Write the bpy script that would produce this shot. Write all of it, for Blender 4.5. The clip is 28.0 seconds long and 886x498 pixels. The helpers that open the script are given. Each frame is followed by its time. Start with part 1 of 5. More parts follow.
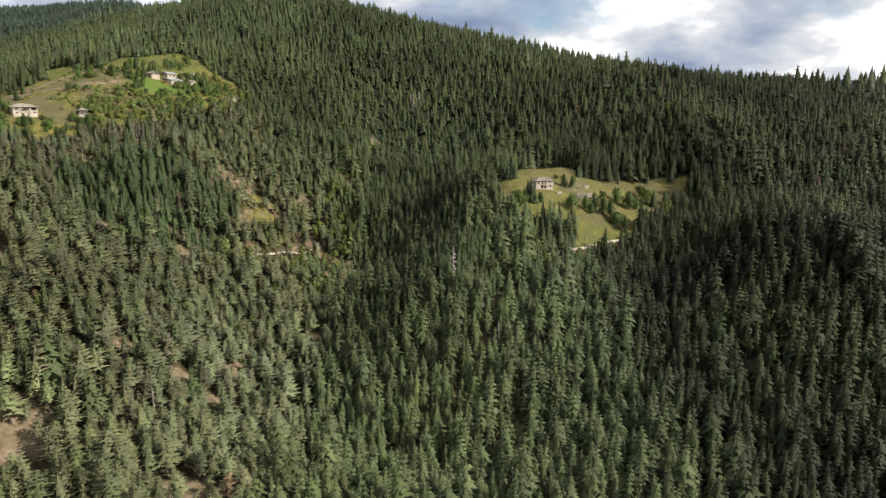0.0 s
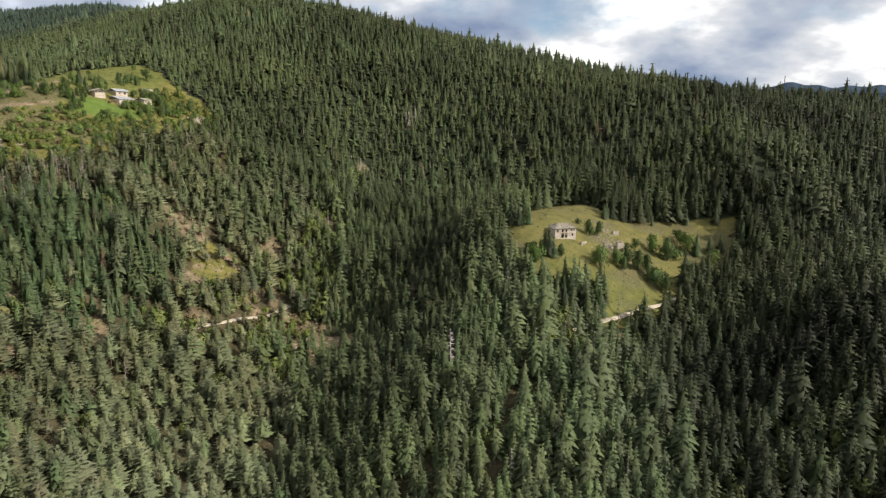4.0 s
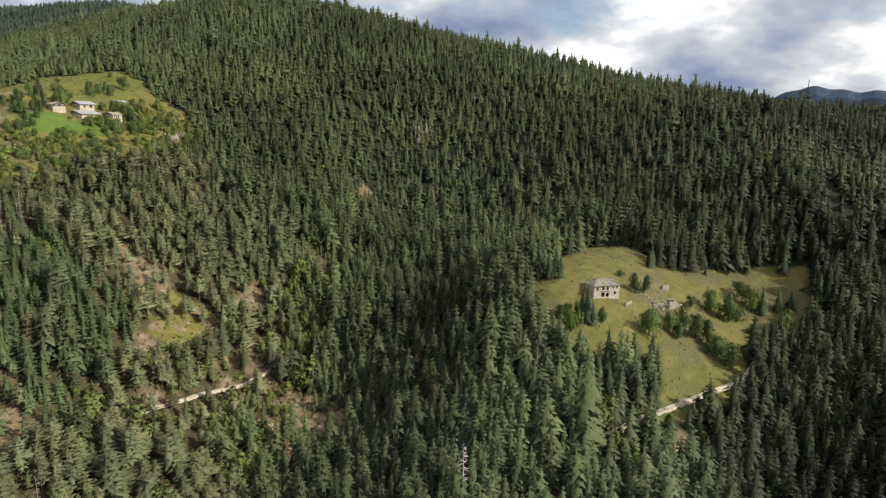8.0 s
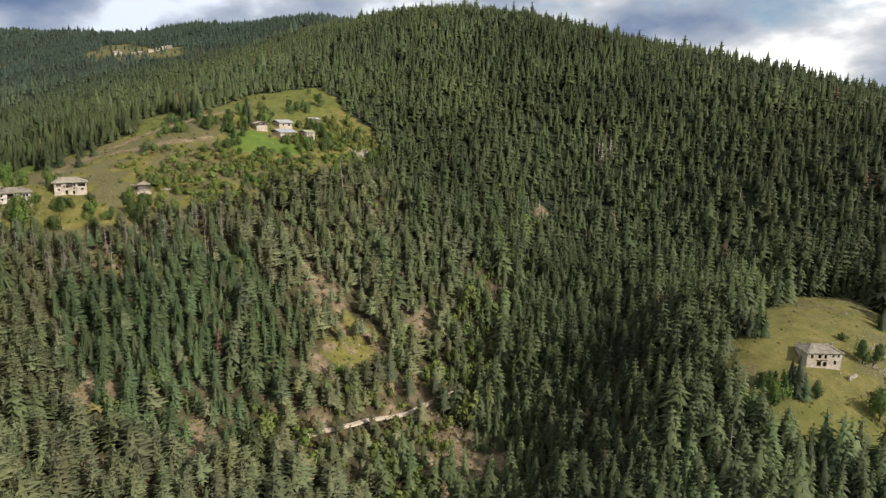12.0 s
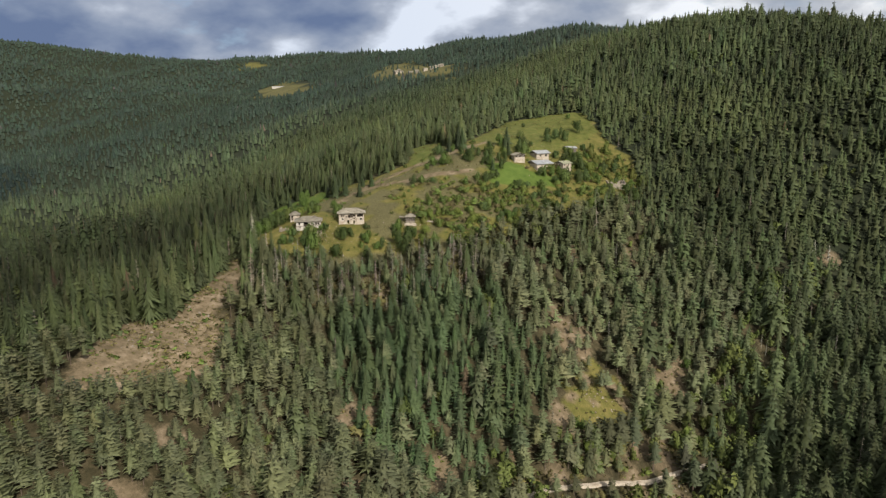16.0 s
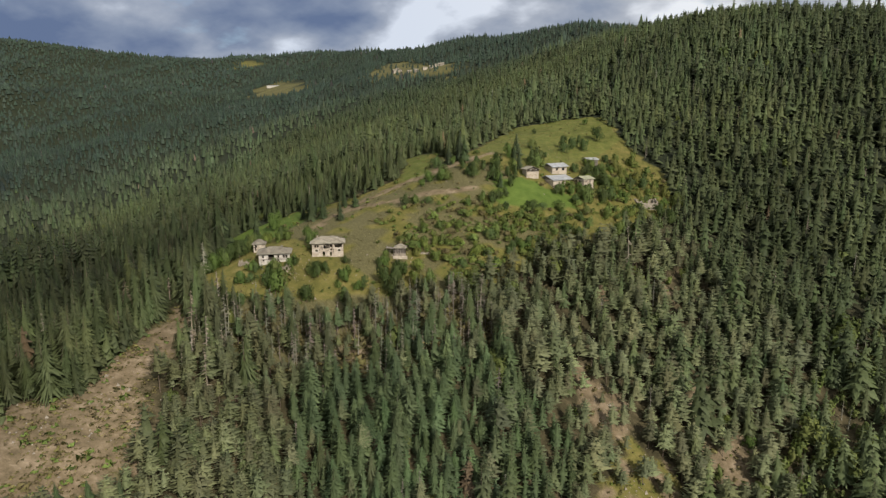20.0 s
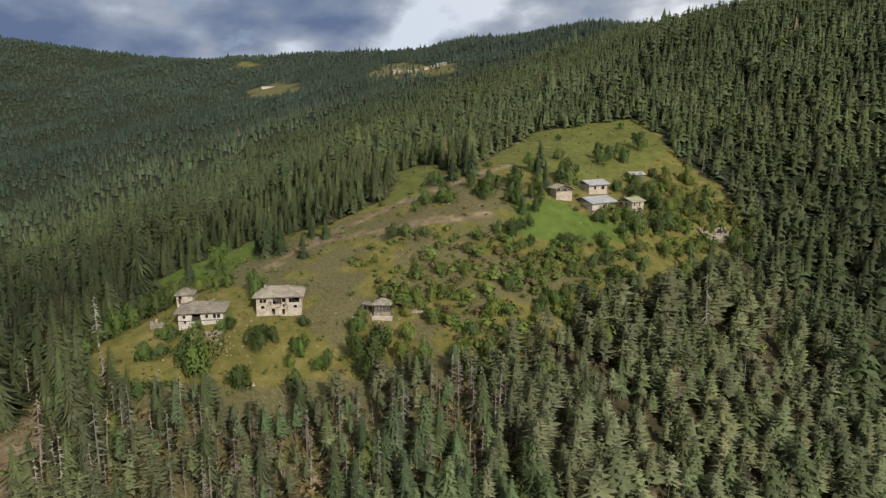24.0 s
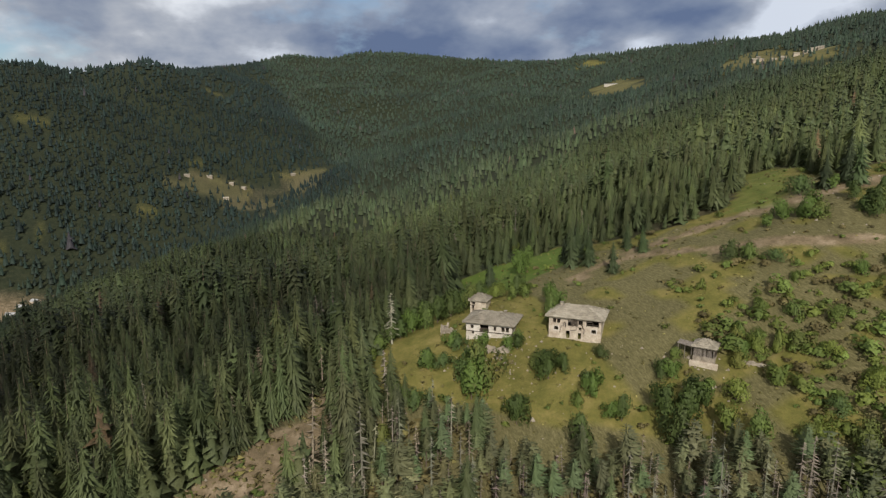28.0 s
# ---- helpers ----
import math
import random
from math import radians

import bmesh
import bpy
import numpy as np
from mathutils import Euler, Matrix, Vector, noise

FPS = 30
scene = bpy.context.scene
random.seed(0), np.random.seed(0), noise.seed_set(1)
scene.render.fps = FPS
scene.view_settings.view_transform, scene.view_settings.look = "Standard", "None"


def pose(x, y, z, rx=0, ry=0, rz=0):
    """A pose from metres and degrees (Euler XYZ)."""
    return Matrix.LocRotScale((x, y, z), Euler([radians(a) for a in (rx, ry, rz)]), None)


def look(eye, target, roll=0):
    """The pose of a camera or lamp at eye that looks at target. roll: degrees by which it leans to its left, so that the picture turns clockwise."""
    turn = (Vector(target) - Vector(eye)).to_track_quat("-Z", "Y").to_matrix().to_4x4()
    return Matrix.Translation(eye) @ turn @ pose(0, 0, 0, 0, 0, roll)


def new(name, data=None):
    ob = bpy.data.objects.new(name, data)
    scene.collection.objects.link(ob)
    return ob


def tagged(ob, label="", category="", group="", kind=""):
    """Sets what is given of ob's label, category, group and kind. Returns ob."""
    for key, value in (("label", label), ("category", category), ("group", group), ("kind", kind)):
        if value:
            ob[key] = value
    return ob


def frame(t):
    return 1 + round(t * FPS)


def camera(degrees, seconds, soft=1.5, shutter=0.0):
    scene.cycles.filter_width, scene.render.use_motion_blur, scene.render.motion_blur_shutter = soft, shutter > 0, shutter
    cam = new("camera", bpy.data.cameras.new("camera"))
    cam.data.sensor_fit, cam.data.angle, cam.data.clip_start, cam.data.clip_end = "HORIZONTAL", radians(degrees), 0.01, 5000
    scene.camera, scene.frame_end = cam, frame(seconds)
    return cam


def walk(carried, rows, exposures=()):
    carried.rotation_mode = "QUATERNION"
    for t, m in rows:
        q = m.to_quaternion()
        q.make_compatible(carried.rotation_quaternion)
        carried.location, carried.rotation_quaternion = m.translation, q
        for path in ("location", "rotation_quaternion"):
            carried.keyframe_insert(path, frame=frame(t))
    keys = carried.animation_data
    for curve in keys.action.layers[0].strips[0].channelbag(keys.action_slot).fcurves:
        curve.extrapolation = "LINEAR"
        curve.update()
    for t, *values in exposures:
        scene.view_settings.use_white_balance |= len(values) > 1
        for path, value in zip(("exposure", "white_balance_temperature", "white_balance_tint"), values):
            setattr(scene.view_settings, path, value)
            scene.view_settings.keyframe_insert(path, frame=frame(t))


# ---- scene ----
cam = camera(70.36, 28.0, soft=1.3)
# seconds, x, y, z, heading to the left of north, pitch, roll (degrees)
PATH = (
    (0, 0.00, 0.00, -0.00, 0.00, -12.08, -0.44),
    (0.5, 0.55, 11.07, 1.64, 0.04, -12.05, -0.44),
    (1, 1.09, 21.96, 3.26, 0.06, -12.19, -0.44),
    (1.5, 1.61, 32.55, 4.92, 0.13, -12.27, -0.42),
    (2, 2.12, 42.73, 6.63, 0.13, -12.16, -0.39),
    (2.5, 2.60, 52.42, 8.39, 0.17, -12.04, -0.38),
    (3, 3.06, 61.66, 10.16, 0.25, -11.95, -0.37),
    (3.5, 3.44, 70.60, 11.92, 0.29, -11.86, -0.35),
    (5.5, 3.71, 103.09, 18.58, 0.23, -11.61, -0.12),
    (6, 3.65, 111.27, 20.15, 0.25, -11.66, -0.05),
    (6.5, 3.54, 119.39, 21.69, 0.52, -11.74, 0.03),
    (7, 3.38, 127.25, 23.19, 0.91, -11.80, 0.12),
    (7.5, 3.18, 134.54, 24.58, 1.24, -11.82, 0.22),
    (8, 2.94, 140.93, 25.82, 1.41, -11.87, 0.31),
    (8.5, 2.70, 146.17, 26.94, 1.83, -11.83, 0.40),
    (9, 2.42, 149.89, 27.97, 2.45, -11.88, 0.46),
    (9.5, 2.10, 152.13, 29.00, 3.09, -11.99, 0.52),
    (10, 1.69, 153.60, 30.18, 5.58, -12.13, 0.51),
    (10.5, 1.15, 154.84, 31.60, 9.32, -12.16, 0.47),
    (11, 0.55, 156.08, 33.25, 12.86, -12.11, 0.47),
    (11.5, -0.03, 157.27, 35.04, 14.97, -12.05, 0.51),
    (13.5, -1.81, 160.50, 43.51, 26.88, -12.09, 0.27),
    (14, -2.36, 161.39, 45.65, 30.17, -12.07, 0.12),
    (14.5, -3.00, 162.26, 47.73, 33.43, -12.05, -0.02),
    (15, -3.77, 163.12, 49.68, 36.68, -11.98, -0.14),
    (15.5, -4.78, 164.20, 51.37, 39.83, -11.85, -0.23),
    (16, -6.25, 165.83, 52.69, 40.06, -11.76, -0.25),
    (16.5, -8.49, 168.49, 53.66, 40.07, -11.87, -0.21),
    (17, -11.73, 172.46, 54.37, 40.07, -11.93, -0.16),
    (17.5, -15.97, 177.72, 54.92, 40.08, -11.94, -0.13),
    (18, -21.03, 183.99, 55.36, 40.09, -11.92, -0.12),
    (18.5, -26.61, 190.92, 55.69, 40.08, -11.89, -0.14),
    (19, -32.50, 198.28, 55.94, 40.09, -11.87, -0.15),
    (19.5, -38.60, 205.94, 56.10, 40.10, -11.83, -0.13),
    (20, -44.83, 213.71, 56.16, 40.09, -11.80, -0.09),
    (20.5, -51.17, 221.43, 56.15, 40.12, -11.80, -0.05),
    (21, -57.59, 229.11, 56.10, 40.09, -11.75, 0.02),
    (21.5, -64.01, 236.70, 56.02, 40.07, -11.71, 0.05),
    (23.5, -89.50, 266.86, 55.35, 40.02, -11.48, 0.19),
    (24, -95.55, 274.07, 55.34, 40.21, -11.49, 0.24),
    (24.5, -101.47, 280.92, 55.34, 41.53, -11.50, 0.24),
    (25, -106.96, 286.85, 55.29, 46.79, -11.50, 0.10),
    (25.5, -111.40, 291.36, 55.14, 51.14, -11.50, -0.05),
    (26, -114.38, 294.24, 54.84, 55.10, -11.49, -0.19),
    (26.5, -115.87, 295.69, 54.41, 58.80, -11.49, -0.24),
    (27, -116.41, 296.28, 53.94, 62.75, -11.52, -0.30),
    (27.5, -116.61, 296.54, 53.52, 66.88, -11.54, -0.41),
    (28, -116.73, 296.71, 53.14, 70.21, -11.53, -0.55),
)
walk(cam, [(t, pose(x, y, z, 90 + pitch, 0, turn) @ pose(0, 0, 0, 0, 0, lean)) for t, x, y, z, turn, pitch, lean in PATH],
     exposures=((0.0, 0.26), (6.0, 0.20), (11.0, 0.10), (14.0, 0.0), (17.0, -0.18), (20.0, -0.25), (24.0, -0.30), (28.0, -0.32)))

# ---- daylight: broken cloud, sun from the east-south-east ----
SUN_FROM = Vector((0.94, -0.34, 0.70)).normalized()
elevation = math.asin(SUN_FROM.z)
world = bpy.data.worlds.new("sky")
scene.world = world
world.use_nodes = True
wn, wl = world.node_tree.nodes, world.node_tree.links
wn.clear()
w_out = wn.new("ShaderNodeOutputWorld")
sky = wn.new("ShaderNodeTexSky")
sky.sky_type = "NISHITA"
sky.sun_disc = False
sky.sun_elevation = elevation
sky.sun_rotation = math.atan2(SUN_FROM.x, SUN_FROM.y)
sky.altitude = 1200
sky_bg = wn.new("ShaderNodeBackground")
sky_bg.inputs[1].default_value = 0.10
wl.new(sky.outputs[0], sky_bg.inputs[0])
# cloud deck: noise on a plane far above
w_tc = wn.new("ShaderNodeTexCoord")
w_sep = wn.new("ShaderNodeSeparateXYZ")
wl.new(w_tc.outputs["Generated"], w_sep.inputs[0])


def w_math(op, a, b):
    n = wn.new("ShaderNodeMath")
    n.operation = op
    if op == "MULTIPLY_ADD":
        n.inputs[2].default_value = b
    for i, v in enumerate((a, b)):
        if isinstance(v, (int, float)):
            n.inputs[i].default_value = v
        else:
            wl.new(v, n.inputs[i])
    return n.outputs[0]


w_h = w_math("ADD", w_math("MAXIMUM", w_sep.outputs[2], 0.0), 0.40)
w_cx, w_cy = w_math("DIVIDE", w_sep.outputs[0], w_h), w_math("DIVIDE", w_sep.outputs[1], w_h)
w_vec = wn.new("ShaderNodeCombineXYZ")
wl.new(w_cx, w_vec.inputs[0]), wl.new(w_cy, w_vec.inputs[1])


def w_noise(scale, detail, rough, shift):
    m = wn.new("ShaderNodeMapping")
    m.inputs["Location"].default_value = (shift, shift * 0.7, 0)
    wl.new(w_vec.outputs[0], m.inputs[0])
    n = wn.new("ShaderNodeTexNoise")
    n.inputs["Scale"].default_value = scale
    n.inputs["Detail"].default_value = detail
    n.inputs["Roughness"].default_value = rough
    wl.new(m.outputs[0], n.inputs["Vector"])
    return n.outputs[0]


def w_ramp(fac, stops):
    n = wn.new("ShaderNodeValToRGB")
    e = n.color_ramp.elements
    while len(e) < len(stops):
        e.new(0.5)
    for k, (p, c) in zip(e, stops):
        k.position, k.color = p, (*c, 1)
    wl.new(fac, n.inputs[0])
    return n.outputs[0]


w_cover = w_ramp(w_noise(2.2, 8, 0.55, 3.1), ((0.31, (0, 0, 0)), (0.45, (1, 1, 1))))
w_tone = w_ramp(w_noise(2.3, 8, 0.50, 7.7), ((0.35, (0.30, 0.38, 0.55)), (0.45, (0.56, 0.62, 0.73)), (0.52, (0.86, 0.88, 0.92)), (0.60, (1.6, 1.58, 1.54))))
cloud_bg = wn.new("ShaderNodeBackground")
cloud_bg.inputs[1].default_value = 0.76
# brighter towards the sun's side, darker and bluer towards the west
w_west = w_math("ADD", w_math("MULTIPLY", w_sep.outputs[0], -0.425), w_math("MULTIPLY", w_sep.outputs[1], 0.265))
w_side = w_ramp(w_math("ADD", w_west, 0.5), ((0.10, (1.1, 1.08, 1.04)), (0.60, (1.0, 1.0, 1.0)), (0.86, (0.86, 0.89, 0.94)), (0.98, (0.66, 0.73, 0.86))))
w_mul = wn.new("ShaderNodeMix")
w_mul.data_type, w_mul.blend_type = "RGBA", "MULTIPLY"
w_mul.inputs[0].default_value = 1.0
wl.new(w_tone, w_mul.inputs[6]), wl.new(w_side, w_mul.inputs[7])
wl.new(w_mul.outputs[2], cloud_bg.inputs[0])
w_mix = wn.new("ShaderNodeMixShader")
wl.new(w_cover, w_mix.inputs[0])
wl.new(sky_bg.outputs[0], w_mix.inputs[1]), wl.new(cloud_bg.outputs[0], w_mix.inputs[2])
wl.new(w_mix.outputs[0], w_out.inputs[0])

sun_data = bpy.data.lights.new("sun", "SUN")
sun_data.energy, sun_data.angle, sun_data.color = 5.0, radians(0.53), (1.0, 0.93, 0.82)
sun = new("sun", sun_data)
sun.matrix_world = look(SUN_FROM * 500, (0, 0, 0))
scene.view_settings.exposure = 0.0

# ---- materials ----


def mat_base(name, rough=0.8, spec=0.3):
    m = bpy.data.materials.new(name)
    m.use_nodes = True
    b = m.node_tree.nodes["Principled BSDF"]
    b.inputs["Roughness"].default_value = rough
    b.inputs["Specular IOR Level"].default_value = spec
    return m, m.node_tree.nodes, m.node_tree.links, b


def add_noise(n, l, scale, detail=4.0, rough=0.55, coord="Object"):
    tc = n.new("ShaderNodeTexCoord")
    t = n.new("ShaderNodeTexNoise")
    t.inputs["Scale"].default_value, t.inputs["Detail"].default_value, t.inputs["Roughness"].default_value = scale, detail, rough
    l.new(tc.outputs[coord], t.inputs["Vector"])
    return t.outputs[0]


def add_ramp(n, l, fac, *stops):
    r = n.new("ShaderNodeValToRGB")
    e = r.color_ramp.elements
    while len(e) < len(stops):
        e.new(0.5)
    for k, (p, c) in zip(e, stops):
        k.position, k.color = p, (*c, 1)
    l.new(fac, r.inputs[0])
    return r.outputs[0]


def add_mix(n, l, fac, a, b, mode="MIX"):
    m = n.new("ShaderNodeMix")
    m.data_type, m.blend_type = "RGBA", mode
    for i, v in ((0, fac), (6, a), (7, b)):
        if isinstance(v, (int, float)):
            m.inputs[i].default_value = v
        elif isinstance(v, tuple):
            m.inputs[i].default_value = (*v, 1)
        else:
            l.new(v, m.inputs[i])
    return m.outputs[2]


def add_bump(n, l, b, height, strength, distance):
    u = n.new("ShaderNodeBump")
    u.inputs["Strength"].default_value, u.inputs["Distance"].default_value = strength, distance
    l.new(height, u.inputs["Height"])
    l.new(u.outputs[0], b.inputs["Normal"])


def add_attr(n, name):
    a = n.new("ShaderNodeAttribute")
    a.attribute_name = name
    return a


def weathered(name, dark, light, scale, fine, rough=0.85, spec=0.25, bump=0.4, dist=0.03, each=0.0):
    """Two-scale mottled surface; each: how far single pieces differ."""
    m, n, l, b = mat_base(name, rough, spec)
    broad = add_noise(n, l, scale, 5, 0.6)
    grain = add_noise(n, l, fine, 6, 0.65)
    col = add_ramp(n, l, broad, (0.3, dark), (0.7, light))
    col = add_mix(n, l, 0.55, col, add_ramp(n, l, grain, (0.3, (0.45, 0.45, 0.45)), (0.7, (1.3, 1.3, 1.3))), "MULTIPLY")
    if each:
        info = n.new("ShaderNodeObjectInfo")
        col = add_mix(n, l, each, col, add_ramp(n, l, info.outputs["Random"], (0.0, (0.5, 0.48, 0.45)), (1.0, (1.4, 1.38, 1.35))), "MULTIPLY")
    l.new(col, b.inputs["Base Color"])
    add_bump(n, l, b, grain, bump, dist)
    return m


def foliage(name):
    """Leaves and needles: each tree's own hue, mottled within the crown."""
    m, n, l, b = mat_base(name, 0.62, 0.18)
    hue = add_attr(n, "hue").outputs["Color"]
    clump = add_noise(n, l, 0.30, 4, 0.6)
    fine = add_noise(n, l, 3.5, 3, 0.6)
    col = add_mix(n, l, 0.7, hue, add_ramp(n, l, clump, (0.3, (0.66, 0.68, 0.66)), (0.7, (1.30, 1.28, 1.18))), "MULTIPLY")
    col = add_mix(n, l, 0.6, col, add_ramp(n, l, fine, (0.3, (0.55, 0.58, 0.55)), (0.7, (1.4, 1.36, 1.25))), "MULTIPLY")
    l.new(col, b.inputs["Base Color"])
    glow = n.new("ShaderNodeBsdfTranslucent")
    l.new(col, glow.inputs[0])
    mix = n.new("ShaderNodeMixShader")
    mix.inputs[0].default_value = 0.14
    l.new(b.outputs[0], mix.inputs[1]), l.new(glow.outputs[0], mix.inputs[2])
    l.new(mix.outputs[0], n["Material Output"].inputs[0])
    return m


def ground_material():
    m, n, l, b = mat_base("ground_cover", 0.9, 0.15)
    big, mid, fine = add_noise(n, l, 0.03, 5, 0.6), add_noise(n, l, 0.22, 6, 0.65), add_noise(n, l, 1.6, 6, 0.7)
    floor = add_ramp(n, l, mid, (0.3, (0.030, 0.028, 0.014)), (0.52, (0.066, 0.056, 0.030)), (0.72, (0.140, 0.112, 0.068)))
    moss = add_ramp(n, l, mid, (0.3, (0.016, 0.022, 0.012)), (0.55, (0.028, 0.034, 0.018)), (0.75, (0.048, 0.048, 0.026)))
    floor = add_mix(n, l, add_attr(n, "litter").outputs["Fac"], moss, floor)
    grass = add_ramp(n, l, mid, (0.28, (0.078, 0.083, 0.020)), (0.5, (0.134, 0.124, 0.035)), (0.72, (0.204, 0.170, 0.062)))
    lush = add_ramp(n, l, mid, (0.3, (0.064, 0.104, 0.018)), (0.7, (0.106, 0.150, 0.032)))
    strokes = n.new("ShaderNodeMapping")
    strokes.inputs["Scale"].default_value, strokes.inputs["Rotation"].default_value = (0.9, 3.6, 2.0), (0, 0, radians(30))
    tc = n.new("ShaderNodeTexCoord")
    l.new(tc.outputs["Object"], strokes.inputs[0])
    tufts = n.new("ShaderNodeTexNoise")
    tufts.inputs["Scale"].default_value, tufts.inputs["Detail"].default_value, tufts.inputs["Roughness"].default_value = 0.8, 5.0, 0.7
    l.new(strokes.outputs[0], tufts.inputs["Vector"])
    heath = add_ramp(n, l, tufts.outputs[0], (0.3, (0.058, 0.054, 0.024)), (0.5, (0.112, 0.102, 0.047)), (0.7, (0.175, 0.155, 0.083)))
    soil = add_ramp(n, l, mid, (0.3, (0.095, 0.076, 0.044)), (0.5, (0.180, 0.138, 0.086)), (0.7, (0.300, 0.236, 0.165)))
    cover = add_attr(n, "cover")
    sep = n.new("ShaderNodeSeparateColor")
    l.new(cover.outputs["Color"], sep.inputs[0])
    rough_edge = add_ramp(n, l, fine, (0.25, (0.0, 0.0, 0.0)), (0.75, (1, 1, 1)))

    def ragged(w):
        a = n.new("ShaderNodeMath")
        a.operation = "MULTIPLY_ADD"
        l.new(w, a.inputs[0])
        a.inputs[1].default_value = 1.7
        k = n.new("ShaderNodeMath")
        k.operation = "MULTIPLY_ADD"
        l.new(rough_edge, k.inputs[0])
        k.inputs[1].default_value, k.inputs[2].default_value = 0.7, -0.7
        l.new(k.outputs[0], a.inputs[2])
        a.use_clamp = True
        return a.outputs[0]

    col = add_mix(n, l, ragged(sep.outputs[0]), floor, grass)
    col = add_mix(n, l, ragged(sep.outputs[1]), col, heath)
    col = add_mix(n, l, ragged(sep.outputs[2]), col, soil)
    col = add_mix(n, l, ragged(cover.outputs["Alpha"]), col, lush)
    col = add_mix(n, l, 0.6, col, add_ramp(n, l, big, (0.3, (0.72, 0.72, 0.70)), (0.7, (1.22, 1.2, 1.15))), "MULTIPLY")
    col = add_mix(n, l, 0.5, col, add_ramp(n, l, fine, (0.3, (0.6, 0.6, 0.6)), (0.7, (1.3, 1.3, 1.3))), "MULTIPLY")
    l.new(col, b.inputs["Base Color"])
    add_bump(n, l, b, fine, 0.7, 0.35)
    return m


GROUND = ground_material()
LEAF = foliage("foliage")
BARK = weathered("bark", (0.075, 0.055, 0.04), (0.20, 0.155, 0.12), 0.8, 5.0, 0.9, 0.2, 0.6)
DEADWOOD = weathered("silver_deadwood", (0.24, 0.225, 0.21), (0.46, 0.44, 0.42), 0.9, 6.0, 0.85)
STONE = weathered("rubble_stone", (0.20, 0.17, 0.135), (0.42, 0.37, 0.30), 0.9, 4.5, 0.9, 0.2, 0.9, 0.08, 0.35)
PLASTER = weathered("flaking_lime_plaster", (0.34, 0.275, 0.21), (0.60, 0.53, 0.435), 0.7, 3.2, 0.9, 0.2, 0.5, 0.04)
WHITEWASH = weathered("whitewash", (0.42, 0.37, 0.31), (0.66, 0.62, 0.56), 0.8, 4.0, 0.9)
SLATE = weathered("stone_slab_roof", (0.19, 0.168, 0.13), (0.37, 0.335, 0.27), 0.6, 3.5, 0.85, 0.3, 0.8, 0.06, 0.4)
TIN = weathered("galvanised_sheet", (0.27, 0.275, 0.28), (0.47, 0.475, 0.48), 0.5, 3.0, 0.38, 0.5, 0.2, 0.01)
MOSSROOF = weathered("lichen_covered_sheet", (0.26, 0.26, 0.17), (0.42, 0.41, 0.29), 0.6, 3.0, 0.75)
TIMBER = weathered("grey_weathered_timber", (0.10, 0.085, 0.07), (0.26, 0.23, 0.20), 1.2, 7.0, 0.85, 0.2, 0.6, 0.02, 0.35)
DARKWOOD = weathered("dark_timber", (0.035, 0.027, 0.02), (0.095, 0.075, 0.058), 1.2, 6.0, 0.8)
GRAVEL = weathered("pale_gravel", (0.34, 0.28, 0.21), (0.58, 0.50, 0.40), 0.5, 3.0, 0.95, 0.15, 0.8, 0.05)
GLASS, gn, gl, gb = mat_base("window_glass", 0.06, 0.5)
gb.inputs["Base Color"].default_value = (0.02, 0.025, 0.03, 1)

# ---- the lie of the land ----
VALLEY = ((-2300, 800, -40), (-1700, 470, -110), (-1300, 230, -165), (-950, 60, -190), (-680, -70, -205), (-350, -300, -225), (100, -480, -240), (900, -900, -270))
MAIN_HILL = ((-620, 1240, 150), (-455, 1109, 168), (-321, 1003, 163), (-237, 926, 154), (-141, 888, 140), (-31, 841, 109), (97, 733, 68), (212, 643, 37), (355, 661, 27), (470, 640, 27), (700, 560, 9))
WEST_FLANK = ((-455, 1109, 168), (-676, 986, 105), (-798, 913, 79), (-858, 968, 56), (-1063, 858, 37), (-1286, 739, 12), (-1483, 601, -44))
NORTH_HILL = ((-1696, 1738, 262), (-1517, 1777, 260), (-1277, 1722, 266), (-1027, 1659, 272), (-802, 1621, 265), (-675, 1573, 234), (-300, 1450, 180))
FAR_HILLS = ((-3500, 200, 260), (-3116, 239, 272), (-3298, 641, 353), (-3250, 1332, 379), (-2831, 1574, 306), (-2529, 1719, 308), (-2055, 2030, 308), (-1500, 2300, 300))
OPPOSITE_HILL = ((-1300, -700, 150), (-1766, -114, 185), (-1984, -57, 177), (-2009, 123, 200), (-2216, 256, 201), (-2500, 420, 190))
FLANK_EDGE = ((-380, 215, -58), (-510, 245, -45), (-616, 268, -53), (-720, 335, -60), (-860, 400, -60), (-1002, 470, -55), (-1180, 590, -50))
RIDGES = ((MAIN_HILL, 0.36), (WEST_FLANK, 0.38), (NORTH_HILL, 0.3), (FAR_HILLS, 0.28), (OPPOSITE_HILL, 0.45), (FLANK_EDGE, 0.5))
